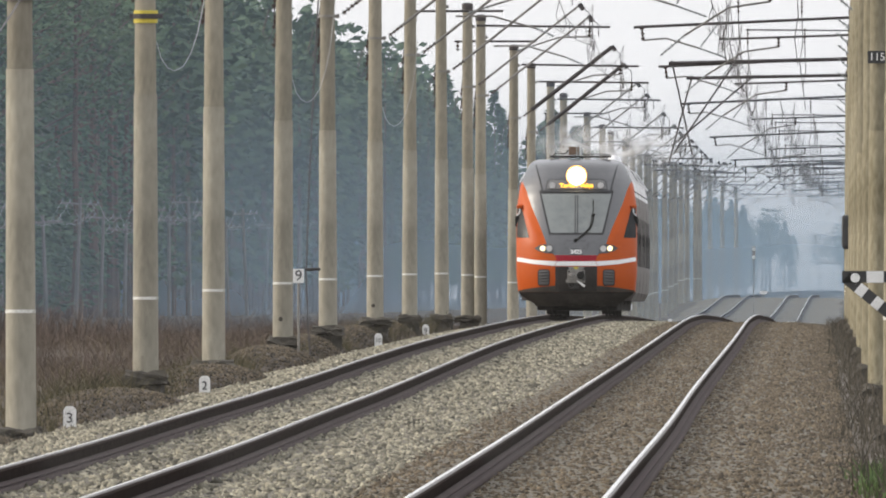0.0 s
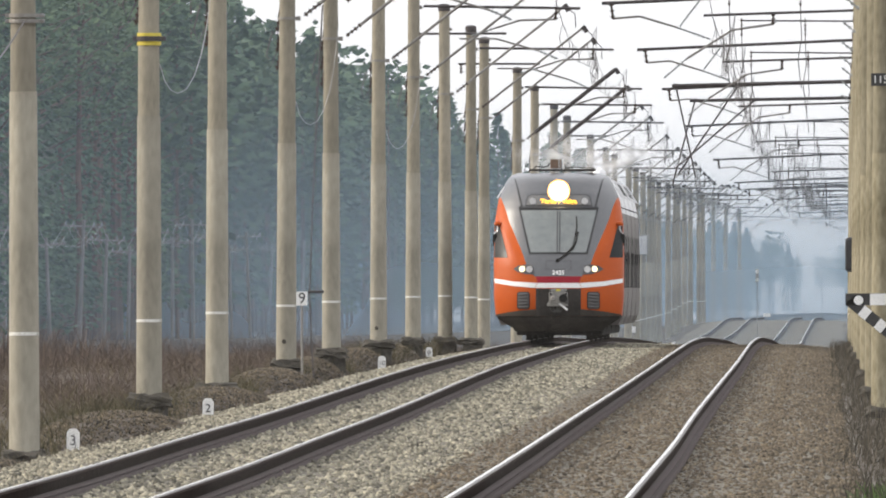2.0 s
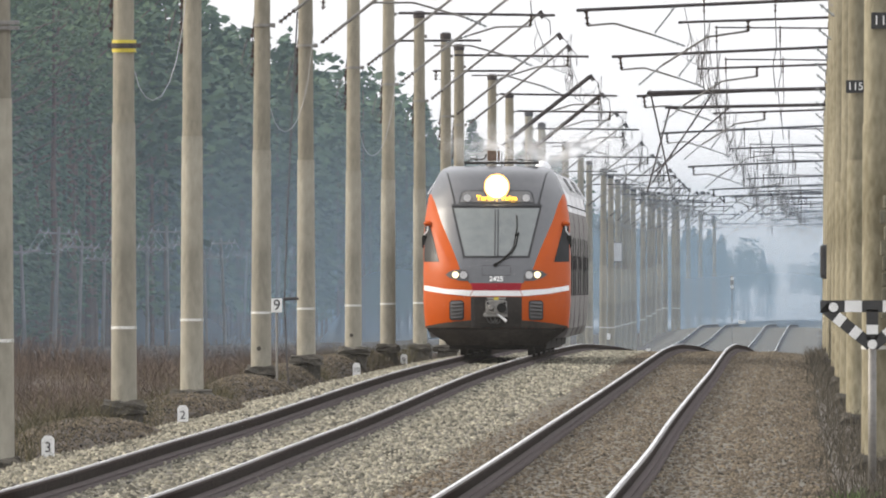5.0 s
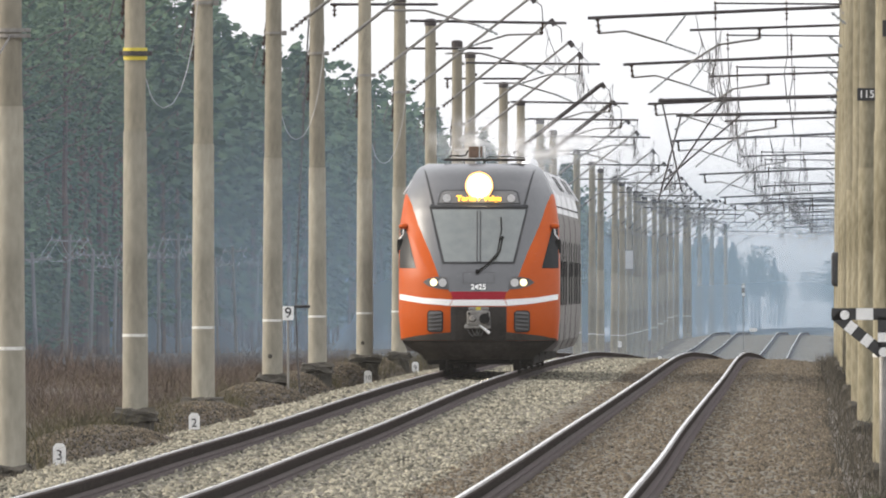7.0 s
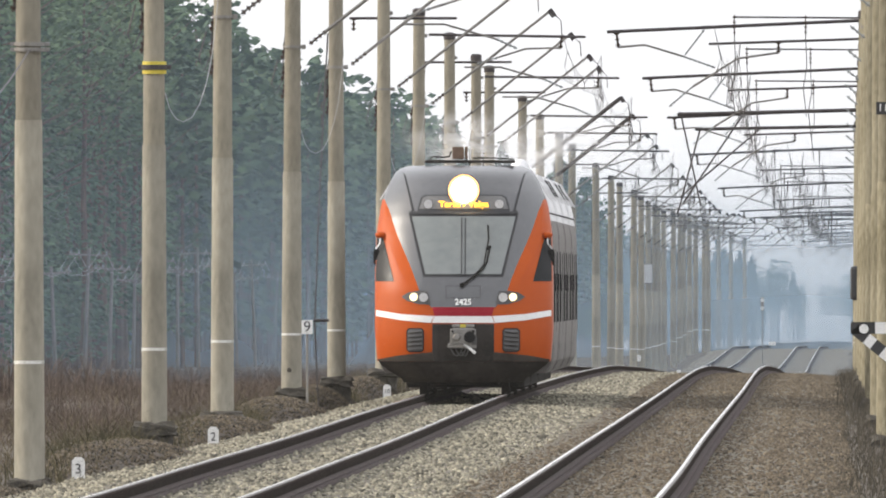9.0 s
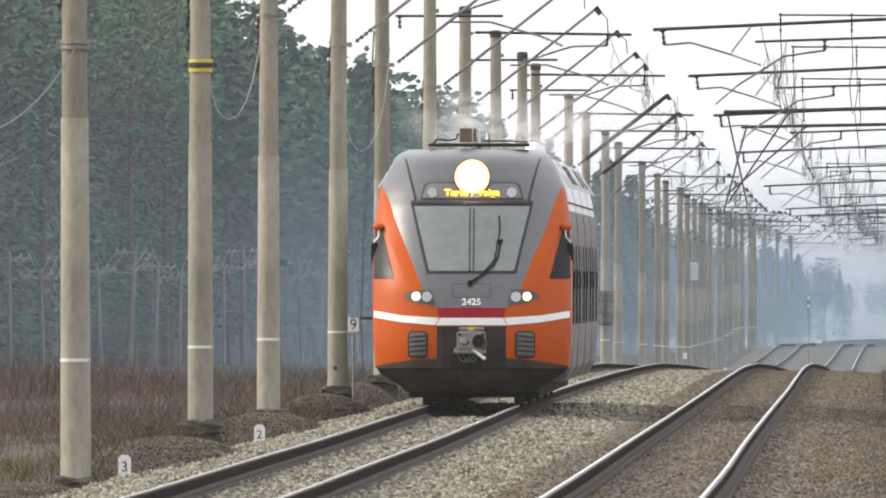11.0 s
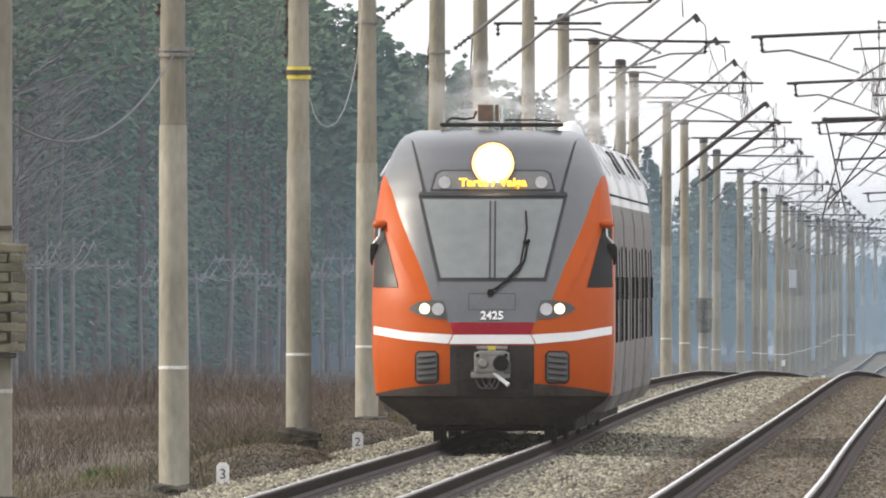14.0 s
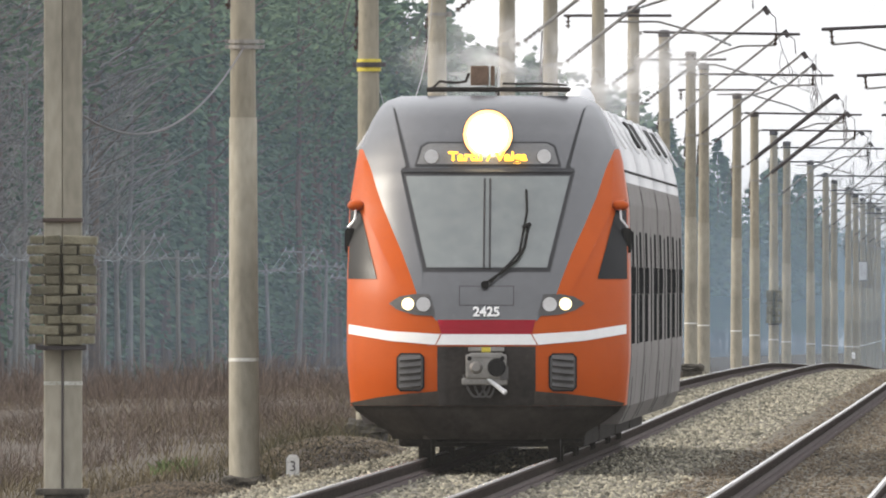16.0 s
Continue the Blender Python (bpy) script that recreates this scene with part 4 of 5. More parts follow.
def crown_arrays(kind, h, seed, dense=1.0):
    """Needle clumps as small bent leaves of two triangles each, by the habit of the tree."""
    rng = np.random.default_rng(seed)
    if kind == "spruce":
        n = int(560 * dense)
        t = rng.random(n) ** 0.8
        z = h * (0.10 + 0.9 * t)
        r = (1 - t) ** 0.85 * h * 0.15 * rng.uniform(0.35, 1.1, n) + 0.1
        droop = -0.35
    elif kind == "pine":
        n = int(480 * dense)
        lay = rng.integers(0, 9, n)
        t = 0.52 + lay * 0.055 + rng.normal(0, 0.012, n)
        z = h * np.clip(t, 0.4, 1.0)
        r = h * 0.135 * np.sqrt(rng.random(n)) * (1.25 - np.abs(t - 0.72) * 1.8) * rng.uniform(0.6, 1.2, n)
        droop = 0.1
    else:
        n = int(360 * dense)
        t = rng.random(n)
        z = h * (0.35 + 0.65 * t)
        r = h * 0.16 * rng.random(n) ** 0.5 * np.sin(np.clip(t * 2.6 + 0.4, 0, 3.1))
        droop = 0.6
    # branches gather the clumps into groups
    a = np.round(rng.uniform(0, 6.28, n) * 1.6) / 1.6 + rng.normal(0, 0.16, n) + np.floor(z) * 1.3
    c = np.stack([r * np.cos(a), r * np.sin(a), z], -1)
    if kind == "bare":
        ln, wd = rng.uniform(0.5, 1.6, n), rng.uniform(0.012, 0.03, n)
    else:
        ln, wd = rng.uniform(0.35, 1.0, n) / dense ** 0.4, rng.uniform(0.14, 0.38, n) / dense ** 0.66
    out = np.stack([np.cos(a), np.sin(a), np.full(n, droop) + rng.normal(0, 0.35, n)], -1)
    out /= np.linalg.norm(out, axis=1)[:, None]
    side = np.cross(out, rng.normal(0, 1, (n, 3)))
    side /= np.linalg.norm(side, axis=1)[:, None] + 1e-6
    v = np.stack([c - out * ln[:, None] * 0.5, c + side * wd[:, None], c + out * ln[:, None] * 0.5, c - side * wd[:, None]], 1)
    return v.reshape(-1, 3), np.arange(4 * n).reshape(-1, 4)


def build_forest():
    protos, rnd = [], random.Random(11)
    for k, (kind, h) in enumerate((("pine", 24), ("spruce", 25), ("pine", 21), ("spruce", 19), ("bare", 17), ("pine", 26), ("bare", 13))):
        label = {"pine": "tall pine tree with bare trunk and dark crown", "spruce": "dark green spruce tree at the forest edge", "bare": "leafless grey broadleaf tree at the forest edge"}[kind]
        e = thing("tree", pose(-60 - 3 * k, 1500 + 20 * k, -1.6), label, "tree", "trees of the forest edge")
        trunk_mesh(h, 0.011 * h, rnd.uniform(-.5, .5), "bark_birch" if kind == "bare" else "bark", "trunk", e, 26 if kind == "bare" else 14, k)
        v, f = crown_arrays(kind, h, k, 2.0 if kind == "bare" else 4.0)
        soup("crown", v, f, {"pine": "pine", "spruce": "spruce", "bare": "bare"}[kind], e)
        protos.append(e)
    for k in range(260):
        d = 1350 + 1150 * (k / 260) + rnd.uniform(-3, 3)
        x = line_x[1](d) - 44 - rnd.choice((0, 3, 6, 10)) - rnd.uniform(0, 3)
        w = rnd.random()
        p = protos[rnd.choice((0, 2, 5))] if w < 0.5 else protos[rnd.choice((1, 3))] if w < 0.86 else protos[rnd.choice((4, 6))]
        s = rnd.uniform(1.15, 1.50)
        copy_thing(p, pose(x, d, float(ground_z(x, d)) - 0.1, 0, 0, rnd.uniform(0, 360)) @ Matrix.Diagonal((s, s, s, 1)))
    for k in range(16):
        d = 1360 + 30 * k + rnd.uniform(-6, 6)
        x = float(line_x[1](d)) - 42.5 - rnd.uniform(0, 2)
        s = rnd.uniform(1.0, 1.5)
        copy_thing(protos[4 if k % 2 else 6], pose(x, d, float(ground_z(x, d)) - 0.1, 0, 0, rnd.uniform(0, 360)) @ Matrix.Diagonal((s, s, s, 1)))
    # the wood behind and far down the line, uncounted
    rng = np.random.default_rng(8)
    V, F, TV, TF, o, to = [], [], [], [], 0, 0
    shapes = [crown_arrays(k, 22, 20 + i, q) for q in (2.0, 1.0, 0.5) for i, k in enumerate(("pine", "spruce", "pine", "spruce"))]
    spots = [(line_x[1](d) - 52 - 45 * rng.random(), d) for d in rng.uniform(1300, 2700, 400)]
    behind = [(line_x[1](d) - 49 - 16 * rng.random(), d) for d in rng.uniform(1320, 2500, 420)]
    behind += [(-47 - 24 * rng.random(), d) for d in rng.uniform(2350, 4350, 520)]
    under = [(line_x[1](d) - 58 - 26 * rng.random(), -d) for d in rng.uniform(1350, 2700, 420)]
    spots += [(line_x[1](d) - 75 - 60 * rng.random(), d + 900) for d in rng.uniform(1650, 2400, 330)]
    spots += [(line_x[1](d) - 45 - 14 * rng.random(), -d) for d in rng.uniform(1300, 2600, 420)]
    spots += [(line_x[1](d) - np.interp(d, [2500, 3200, 4300], [46, 24, 12]) - 30 * rng.random() ** 1.5, d) for d in rng.uniform(2500, 4400, 300)]
    spots += [(line_x[2](d) + 14 + 30 * rng.random() ** 1.5, d) for d in rng.uniform(1500, 4400, 150)]
    spots += [(rng.uniform(-70, 90), rng.uniform(4450, 4700)) for _ in range(110)]
    for n, (x, d) in enumerate(spots + under + behind):
        young, tall, d = d < 0, n >= len(spots) + len(under), abs(d)
        v, f = shapes[int(rng.integers(4)) + (8 if young else 4 if tall or d > 2500 else 0)]
        s, a = rng.uniform(*((1.0, 1.32) if tall else (1.05, 1.5))) * float(1.0 if tall else np.interp(d, [2300, 2900, 3600, 4400], [1.0, 0.72, 0.42, 0.32]) if x > -70 or d > 4400 else 1.0) * (0.7 if x > line_x[2](d) else 1.0) * (rng.uniform(0.14, 0.36) if young else 1.0), rng.uniform(0, 6.28)
        z = float(ground_z(x, d))
        V.append(np.stack([(v[:, 0] * np.cos(a) - v[:, 1] * np.sin(a)) * s * (1.9 if young else 1.2) + x, (v[:, 0] * np.sin(a) + v[:, 1] * np.cos(a)) * s * 1.2 + d, v[:, 2] * s + z], -1))
        F.append(f + o)
        o += len(v)
        r = 0.2 * s
        ring = [(math.cos(q), math.sin(q)) for q in (0, 2.1, 4.2)]
        TV += [(x + c * r, d + q * r, z - 0.4) for c, q in ring] + [(x + c * r * .3, d + q * r * .3, z + 20 * s) for c, q in ring]
        TF += [(to + k, to + (k + 1) % 3, to + 3 + (k + 1) % 3, to + 3 + k) for k in range(3)]
        to += 6
    e = thing("far_woods", Matrix(), "dense dark conifer wood beyond the field", "forest", kind="stuff")
    soup("crowns", np.concatenate(V), np.concatenate(F), "spruce", e)
    soup("trunks", np.array(TV), np.array(TF), "bark", e)


build_forest()


# ---- signs, posts, weights beside the line ----
def numbered(parent, body, x, y, z, size, material):
    return writing("numeral", body, x, y, z, size, material, parent, 0.0, 0.0)


def kilometre_peg(body, x, d):
    """A low white stone peg with a pointed top and a number."""
    e = thing("distance_peg", pose(x, d, float(ground_z(x, d))), "low white painted distance peg with a black numeral", "peg", "distance pegs")
    bm = bmesh.new()
    prof = [(-0.085, -0.25), (0.085, -0.25), (0.085, 0.25), (0.045, 0.30), (-0.045, 0.30), (-0.085, 0.25)]
    f = bm.faces.new([bm.verts.new((px, -0.05, pz)) for px, pz in prof])
    r = bmesh.ops.extrude_face_region(bm, geom=[f])
    bmesh.ops.translate(bm, vec=(0, 0.1, 0), verts=[v for v in r["geom"] if isinstance(v, bmesh.types.BMVert)])
    part("stone", bm, "white", e)
    numbered(e, body, 0, -0.055, 0.14, 0.19 if len(body) == 1 else 0.14, "black")


for body, x, d in (("3", -9.93, 440), ("2", -9.62, 520), ("10", -9.92, 748), ("9", -10.0, 845)):
    kilometre_peg(body, x, d)


def nine_sign():
    x, d = -9.98, 637
    g = float(ground_z(x, d))
    e = thing("number_sign", pose(x, d, g), "white square sign plate with the numeral 9 on a thin post", "sign")
    part("post", tube(bmesh.new(), (0, 0, -0.2), (0, 0, 1.50 - g), 0.024, seg=10), "steel_grey", e, "thin grey post")
    part("plate", box(bmesh.new(), (0, -0.04, 1.49 - g - 0.02), (0.21, 0.012, 0.27), 0.004), "white", e)
    numbered(e, "9", 0, -0.05, 1.49 - g - 0.02, 0.29, "black")
    part("bracket", tube(bmesh.new(), (0.12, 0, 1.6 - g), (0.42, 0, 1.6 - g), 0.03), "steel", e)


nine_sign()


def hanging_cable():
    e = thing("hanging_cable", pose(0, 660, 0), "dark cable hanging down beside the masts", "cable")
    bm = bmesh.new()
    pipe(bm, [(-9.93, 0, 7.3), (-9.99, 0, 6.2), (-10.07, 0, 4.6), (-10.13, 0, 3.3), (-10.19, 0, 1.5), (-10.15, 0, 0.5), (-10.1, 0, -0.3)], 0.016, 6)
    part("strand", bm, "wire", e)


hanging_cable()


def warning_board():
    """A triangular lattice board of black and white squares on a grey post."""
    x, d = 0.80, 350
    e = thing("warning_board", pose(x, d, float(ground_z(x, d))), "black and white chequered triangular warning board on a grey post", "sign")
    g = float(ground_z(x, d))
    part("post", tube(bmesh.new(), (0, 0, -0.3), (0, 0, 1.68 - g), 0.045, seg=14), "steel_grey", e, "grey steel post", True)
    a, b, c = (-0.50, 1.70 - g), (0.50, 1.70 - g), (0.0, 1.28 - g)

    def strip(p, q, n, name, first):
        p, q = Vector((p[0], -0.06, p[1])), Vector((q[0], -0.06, q[1]))
        t = (q - p)
        ang = math.atan2(t.z, t.x)
        rot = Matrix.Rotation(-ang, 4, "Y")
        bar = part(name, box(bmesh.new(), (p + q) / 2, (t.length + 0.10, 0.012, 0.125), 0, rot), "black", e)
        for k in range(n):
            if (k + first) % 2:
                part("white_square", box(bmesh.new(), p.lerp(q, (k + 0.5) / n) + Vector((0, -0.009, 0)), (t.length / n * 0.9, 0.006, 0.122), 0, rot), "white", bar)

    strip(a, b, 5, "top_bar", 0)
    strip((a[0] + 0.03, a[1] - 0.04), (c[0] - 0.05, c[1] + 0.04), 5, "left_bar", 0)
    strip((b[0] - 0.03, b[1] - 0.04), (c[0] + 0.05, c[1] + 0.04), 5, "right_bar", 0)
    strip((0, a[1] - 0.08), (0, c[1] + 0.12), 2, "middle_bar", 0)
    for px, pz in ((a[0] + 0.09, a[1] - 0.01), (b[0] - 0.09, b[1] - 0.01), (0, c[1] + 0.02)):
        part("reflector", tube(bmesh.new(), (px, -0.05, pz), (px, -0.085, pz), 0.05, seg=18), "white", e, "round white reflector")


warning_board()


def weight_stack(m, columns, courses, h, label, posts=None):
    e = thing("tension_weights", m, label, "weights", "tension weight stacks")
    rnd = random.Random(4)
    if posts:
        for px, pw, z0, z1 in posts:
            part("post", box(bmesh.new(), (px, 0.32, (z0 + z1) / 2), (pw, 0.2, z1 - z0), 0.015), "concrete", e, "pale square concrete post")
            part("painted_ring", box(bmesh.new(), (px, 0.32, -0.90), (pw + 0.006, 0.206, 0.04)), "worn_white", e)
        part("clamp", box(bmesh.new(), (0, 0.30, 0.80), (0.42, 0.26, 0.045), 0.008), "porcelain", e, "rust-brown clamp")
        part("base_plate", box(bmesh.new(), (0.0, 0.25, -2.03), (0.56, 0.5, 0.07), 0.02), "footing", e)
        part("base_block", box(bmesh.new(), (0.02, 0.3, -2.35), (0.42, 0.5, 0.6), 0.03), "footing", e)
        part("rod", tube(bmesh.new(), (0, 0.2, -2.0), (0, 0.2, -0.55), 0.012), "steel", e)
    for ci, (cx, w) in enumerate(columns):
        for k in range(courses):
            z = -0.5 + h * (k + 0.5) + rnd.uniform(-.004, .004)
            pieces = [(cx, w)] if (k + ci) % 2 else [(cx - w * 0.26, w * 0.46), (cx + w * 0.26, w * 0.46)]
            for px, pw in pieces:
                part("block", box(bmesh.new(), (px + rnd.uniform(-.012, .012), rnd.uniform(-.02, .02), z), (pw * rnd.uniform(0.88, 1.03), 0.32, h * rnd.uniform(0.82, 0.93)), 0.018, Matrix.Rotation(rnd.uniform(-.05, .05), 4, "Y")), "block", e)
    part("hanger", box(bmesh.new(), (0, 0, -0.53), (sum(w for _, w in columns) * 0.75, 0.2, 0.05), 0.01), "steel", e)
    return e


weight_stack(pose(-10.19, 345, 2.0), [(-0.175, 0.34), (0.185, 0.355)], 11, 0.104, "stack of mossy concrete tension weights on twin square posts",
             posts=[(-0.10, 0.19, -2.3, 6.0), (0.10, 0.20, -2.3, 6.0)])
weight_stack(pose(left_x(1265) + 0.02, 1264.67, 1.52) @ Matrix.Diagonal((1, 1, 1.05, 1)), [(-0.16, 0.3), (0.17, 0.3)], 11, 0.11, "dark stack of concrete tension weights beside a mast")
weight_stack(pose(1.40, 399, 2.0), [(0, 0.8)], 8, 0.19, "stack of grey concrete tension weights beside a mast",
             posts=[(0.2, 0.30, -2.3, 6.0)])


def mast_plate(body, x, d, z):
    e = thing("number_plate", pose(x, d, z), "small black plate with white numerals on a mast", "plate", "mast plates")
    part("plate", box(bmesh.new(), (0, 0, 0), (0.30, 0.012, 0.20), 0.004), "black", e)
    numbered(e, body, 0, -0.012, 0, 0.17, "white")


mast_plate("119", 1.05, 399.75, 5.10)
mast_plate("115", 0.93, 523.72, 5.02)


def signal_head():
    x, d = 0.80, 913.7
    e = thing("signal_head", pose(x, d, 2.45), "black hooded signal head mounted beside a mast", "signal")
    bm = bmesh.new()
    box(bm, (0, 0, 0), (0.30, 0.22, 0.95), 0.10)
    part("housing", bm, "black", e)
    part("bracket", box(bmesh.new(), (0.14, 0.12, 0.2), (0.30, 0.30, 0.06), 0.01), "steel", e)


signal_head()


def far_signal(x, d):
    g = float(ground_z(x, d))
    e = thing("distant_signal", pose(x, d, g), "slim distant signal post with two white lamps", "signal")
    part("post", tube(bmesh.new(), (0, 0, -0.2), (0, 0, 3.7), 0.03, seg=10), "steel_grey", e)
    part("head", box(bmesh.new(), (0, -0.08, 3.7), (0.20, 0.16, 0.85), 0.05), "steel_grey", e)
    for z in (3.45, 3.95):
        part("lens", tube(bmesh.new(), (0, -0.15, z), (0, -0.20, z), 0.11, seg=16), "white", e, "white lamp lens")


def white_marker(x, d, w, h, up, label):
    e = thing("marker_board", pose(x, d, float(ground_z(x, d))), label, "marker", "far marker boards")
    part("board", box(bmesh.new(), (0, 0, up + h / 2), (w, 0.05, h), 0.02), "white", e)
    part("stake", tube(bmesh.new(), (0, 0.05, -0.2), (0, 0.05, up + h * 0.6), 0.03, seg=8), "steel_grey", e)


def mast_cabinet(x, d, z):
    e = thing("mast_cabinet", pose(x, d, z), "pale grey equipment cabinet fixed to a mast", "cabinet")
    part("case", box(bmesh.new(), (0, -0.30, 0), (0.58, 0.32, 1.1), 0.03), "steel_grey", e)
    part("door", box(bmesh.new(), (0, -0.47, 0), (0.48, 0.02, 0.98), 0.008), "lens_off", e)
    part("bracket", box(bmesh.new(), (0, -0.10, 0.3), (0.2, 0.2, 0.08), 0.01), "steel", e)


far_signal(-4.0, 2060)
white_marker(-7.75, 1735, 0.20, 0.25, 0.05, "low white marker peg beside the far track")
white_marker(-3.75, 2275, 0.50, 0.22, 0.35, "low white board between the far tracks")
white_marker(-9.55, 1680, 0.26, 0.32, 1.0, "small white plate on a stake beside the masts")
mast_cabinet(left_x(1802), 1800, 3.4)

# yellow-painted clamp on one mast, grey clamp and slack cable on the next
def ring_band(d, z, colours, label):
    e = thing("mast_band", pose(-10.3, d, z), label, "clamp", "mast bands")
    for k, (mat, dz, h) in enumerate(colours):
        bm = bmesh.new()
        r = 0.185 + 0.02 * (mat != "yellow")
        tube(bm, (0, 0, dz - h / 2), (0, 0, dz + h / 2), r, r, seg=20)
        if mat != "yellow":
            box(bm, (0.21, 0, dz), (0.10, 0.08, h), 0.01)
            box(bm, (-0.21, 0, dz), (0.08, 0.08, h), 0.01)
        part("band", bm, mat, e)


ring_band(508, 5.56, [("yellow", 0.06, 0.05), ("steel", 0.0, 0.07), ("yellow", -0.075, 0.06)], "yellow and dark steel band round a mast")
ring_band(428.5, 5.27, [("steel_grey", 0.03, 0.05), ("steel_grey", -0.04, 0.05)], "grey steel band round a mast")


def slack_line(a, b, drop, label, mat="wire", r=0.013):
    e = thing("slack_cable", Matrix(), label, "cable", "slack cables")
    part("strand", pipe(bmesh.new(), sag(a, b, drop, 16), r, 6), mat, e)


slack_line((-10.3, 428.2, 5.22), (-10.30, 345.3, 4.15), 0.75, "dark slack cable hanging between mast and post")


# ---- rubble mounds beside the masts ----
def mound(x, d, w, dl, h, seed):
    rnd = random.Random(seed)
    z = float(ground_z(x, d))
    e = thing("rubble_mound", pose(x, d, z), "low mound of dark earth and broken stone", "mound", "mounds beside the masts")
    bm = bmesh.new()
    n, m = 40, 18
    rows = []
    for j in range(m + 1):
        t = j / m
        row = []
        for k in range(n):
            a = 2 * math.pi * k / n
            q = Vector((math.cos(a) * w * (1 - t), math.sin(a) * dl * (1 - t), h * (1 - (1 - t) ** 2.2) - 0.06))
            row.append(bm.verts.new(q + Vector((rnd.uniform(-.05, .05), rnd.uniform(-.2, .2), rnd.uniform(-.05, .05)))))
        rows.append(row)
    for a, b in zip(rows[:-1], rows[1:]):
        for k in range(n):
            bm.faces.new((a[k], a[(k + 1) % n], b[(k + 1) % n], b[k]))
    part("earth", bm, "mound", e, "dark bare earth")
    rng = np.random.default_rng(seed)
    cnt = 5500
    a, rr = rng.uniform(0, 6.28, cnt), np.sqrt(rng.random(cnt))
    px, py = np.cos(a) * rr * w, np.sin(a) * rr * dl
    pz = h * (1 - rr ** 2.2) - 0.03
    size = rng.uniform(0.010, 0.030, cnt)
    v = STONE[None] * (size[:, None, None] * rng.uniform(0.5, 1.3, (cnt, 6, 1)))
    v = v * np.array((1, 2.0, 1)) + np.stack([px, py, pz], -1)[:, None]
    tagged(soup("rubble", v.reshape(-1, 3), (STONE_F[None] + 6 * np.arange(cnt)[:, None, None]).reshape(-1, 3), "rubble", e), "broken stones", kind="stuff")


for k, (x, d, w, dl, h) in enumerate(((-10.25, 478, 1.15, 34, 0.40), (-10.3, 560, 1.1, 30, 0.40), (-10.5, 632, 1.0, 34, 0.48), (-10.75, 695, 0.85, 34, 0.52), (-10.8, 415, 0.9, 14, 0.16), (-10.75, 770, 0.8, 36, 0.54), (-10.75, 845, 0.8, 36, 0.48))):
    mound(x, d, w, dl, h, 30 + k)


# ---- telegraph line at the forest edge ----
def telegraph_pole(m):
    e = thing("telegraph_pole", m, "weathered timber telegraph pole with two crossarms and white insulators", "pole", "telegraph poles")
    part("shaft", tube(bmesh.new(), (0, 0, -0.4), (0, 0, 8.4), 0.15, 0.10, seg=10), "woodpole", e)
    for z in (8.0,):
        arm = part("crossarm", box(bmesh.new(), (0, -0.12, z), (2.3, 0.09, 0.12), 0.01), "woodpole", e)
        for x in (-1.05, -0.6, 0.6, 1.05):
            bm = bmesh.new()
            tube(bm, (x, -0.12, z + 0.05), (x, -0.12, z + 0.30), 0.055, 0.035, seg=8)
            part("insulator", bm, "glass_ins", arm, "white insulator")
    return e


tele = []
for k in range(22):
    d = 1290 + 66 * k
    x = float(line_x[1](d)) - 37.5
    m = pose(x, d, float(ground_z(x, d)) - (k * 17 % 5) * 0.38, 0, (k * 53 % 9 - 4) * 0.6, 6 + (k * 31 % 7 - 3) * 6)
    tele.append(m)
    first = telegraph_pole(m) if k == 0 else copy_thing(first, m)
e = thing("telegraph_wires", Matrix(), "thin telegraph wires strung between the poles", "wires", kind="stuff")
for a, b in zip(tele[:-1], tele[1:]):
    for o, z in ((-1.05, 8.2), (-0.6, 8.2), (0.6, 8.2), (1.05, 8.2)):
        part("strand", pipe(bmesh.new(), sag(a @ Vector((o, 0, z)), b @ Vector((o, 0, z)), 0.8, 6), 0.010, 3), "wire_pale", e)


# ---- overhead wires with their droppers ----
def overhead(line, off, z_hi, z_lo, stations, seed):
    rnd = random.Random(seed)
    e = thing("overhead_wire", Matrix(), "slack overhead wires with droppers along the track", "wires", "overhead wires")
    for i, (d0, d1) in enumerate(zip(stations[:-1], stations[1:])):
        z0, z1 = float(rail_z[line](d0)), float(rail_z[line](d1))
        s = 0.28 if i % 2 else -0.28
        a = Vector((float(line_x[line](d0)) + off + s, d0, z0 + z_hi))
        b = Vector((float(line_x[line](d1)) + off - s, d1, z1 + z_hi))
        up = sag(a, b, 0.9, 8)
        lo = sag(a - Vector((0, 0, z_hi - z_lo)), b - Vector((0, 0, z_hi - z_lo)), 0.05, 8)
        part("carrier", pipe(bmesh.new(), up, 0.011, 4), "wire", e)
        part("contact_wire", pipe(bmesh.new(), lo, 0.011, 4), "wire", e)
        for p, q in list(zip(up, lo))[1:-1]:
            mid = p.lerp(q, 0.5) + Vector((rnd.uniform(-.12, .12), 0, 0))
            part("dropper", pipe(bmesh.new(), [p, mid, q + Vector((rnd.uniform(-.1, .1), 0, 0))], 0.009, 4), "wire", e)


overhead(1, -1.3, 8.6, 7.4, [1300 + 62 * k for k in range(22)], 5)
overhead(2, 1.2, 8.7, 7.5, [1250 + 58 * k for k in range(24)], 6)
overhead(1, 0.0, 9.1, 7.9, [908, 975, 1040, 1115, 1185, 1265, 1323, 1380, 1446, 1538, 1605, 1672, 1739, 1806], 1)
overhead(2, -0.1, 8.95, 7.6, [870, 914, 965, 1017, 1066, 1125, 1163, 1244, 1300, 1340, 1400, 1455, 1520, 1590, 1650, 1716, 1790, 1893], 2)

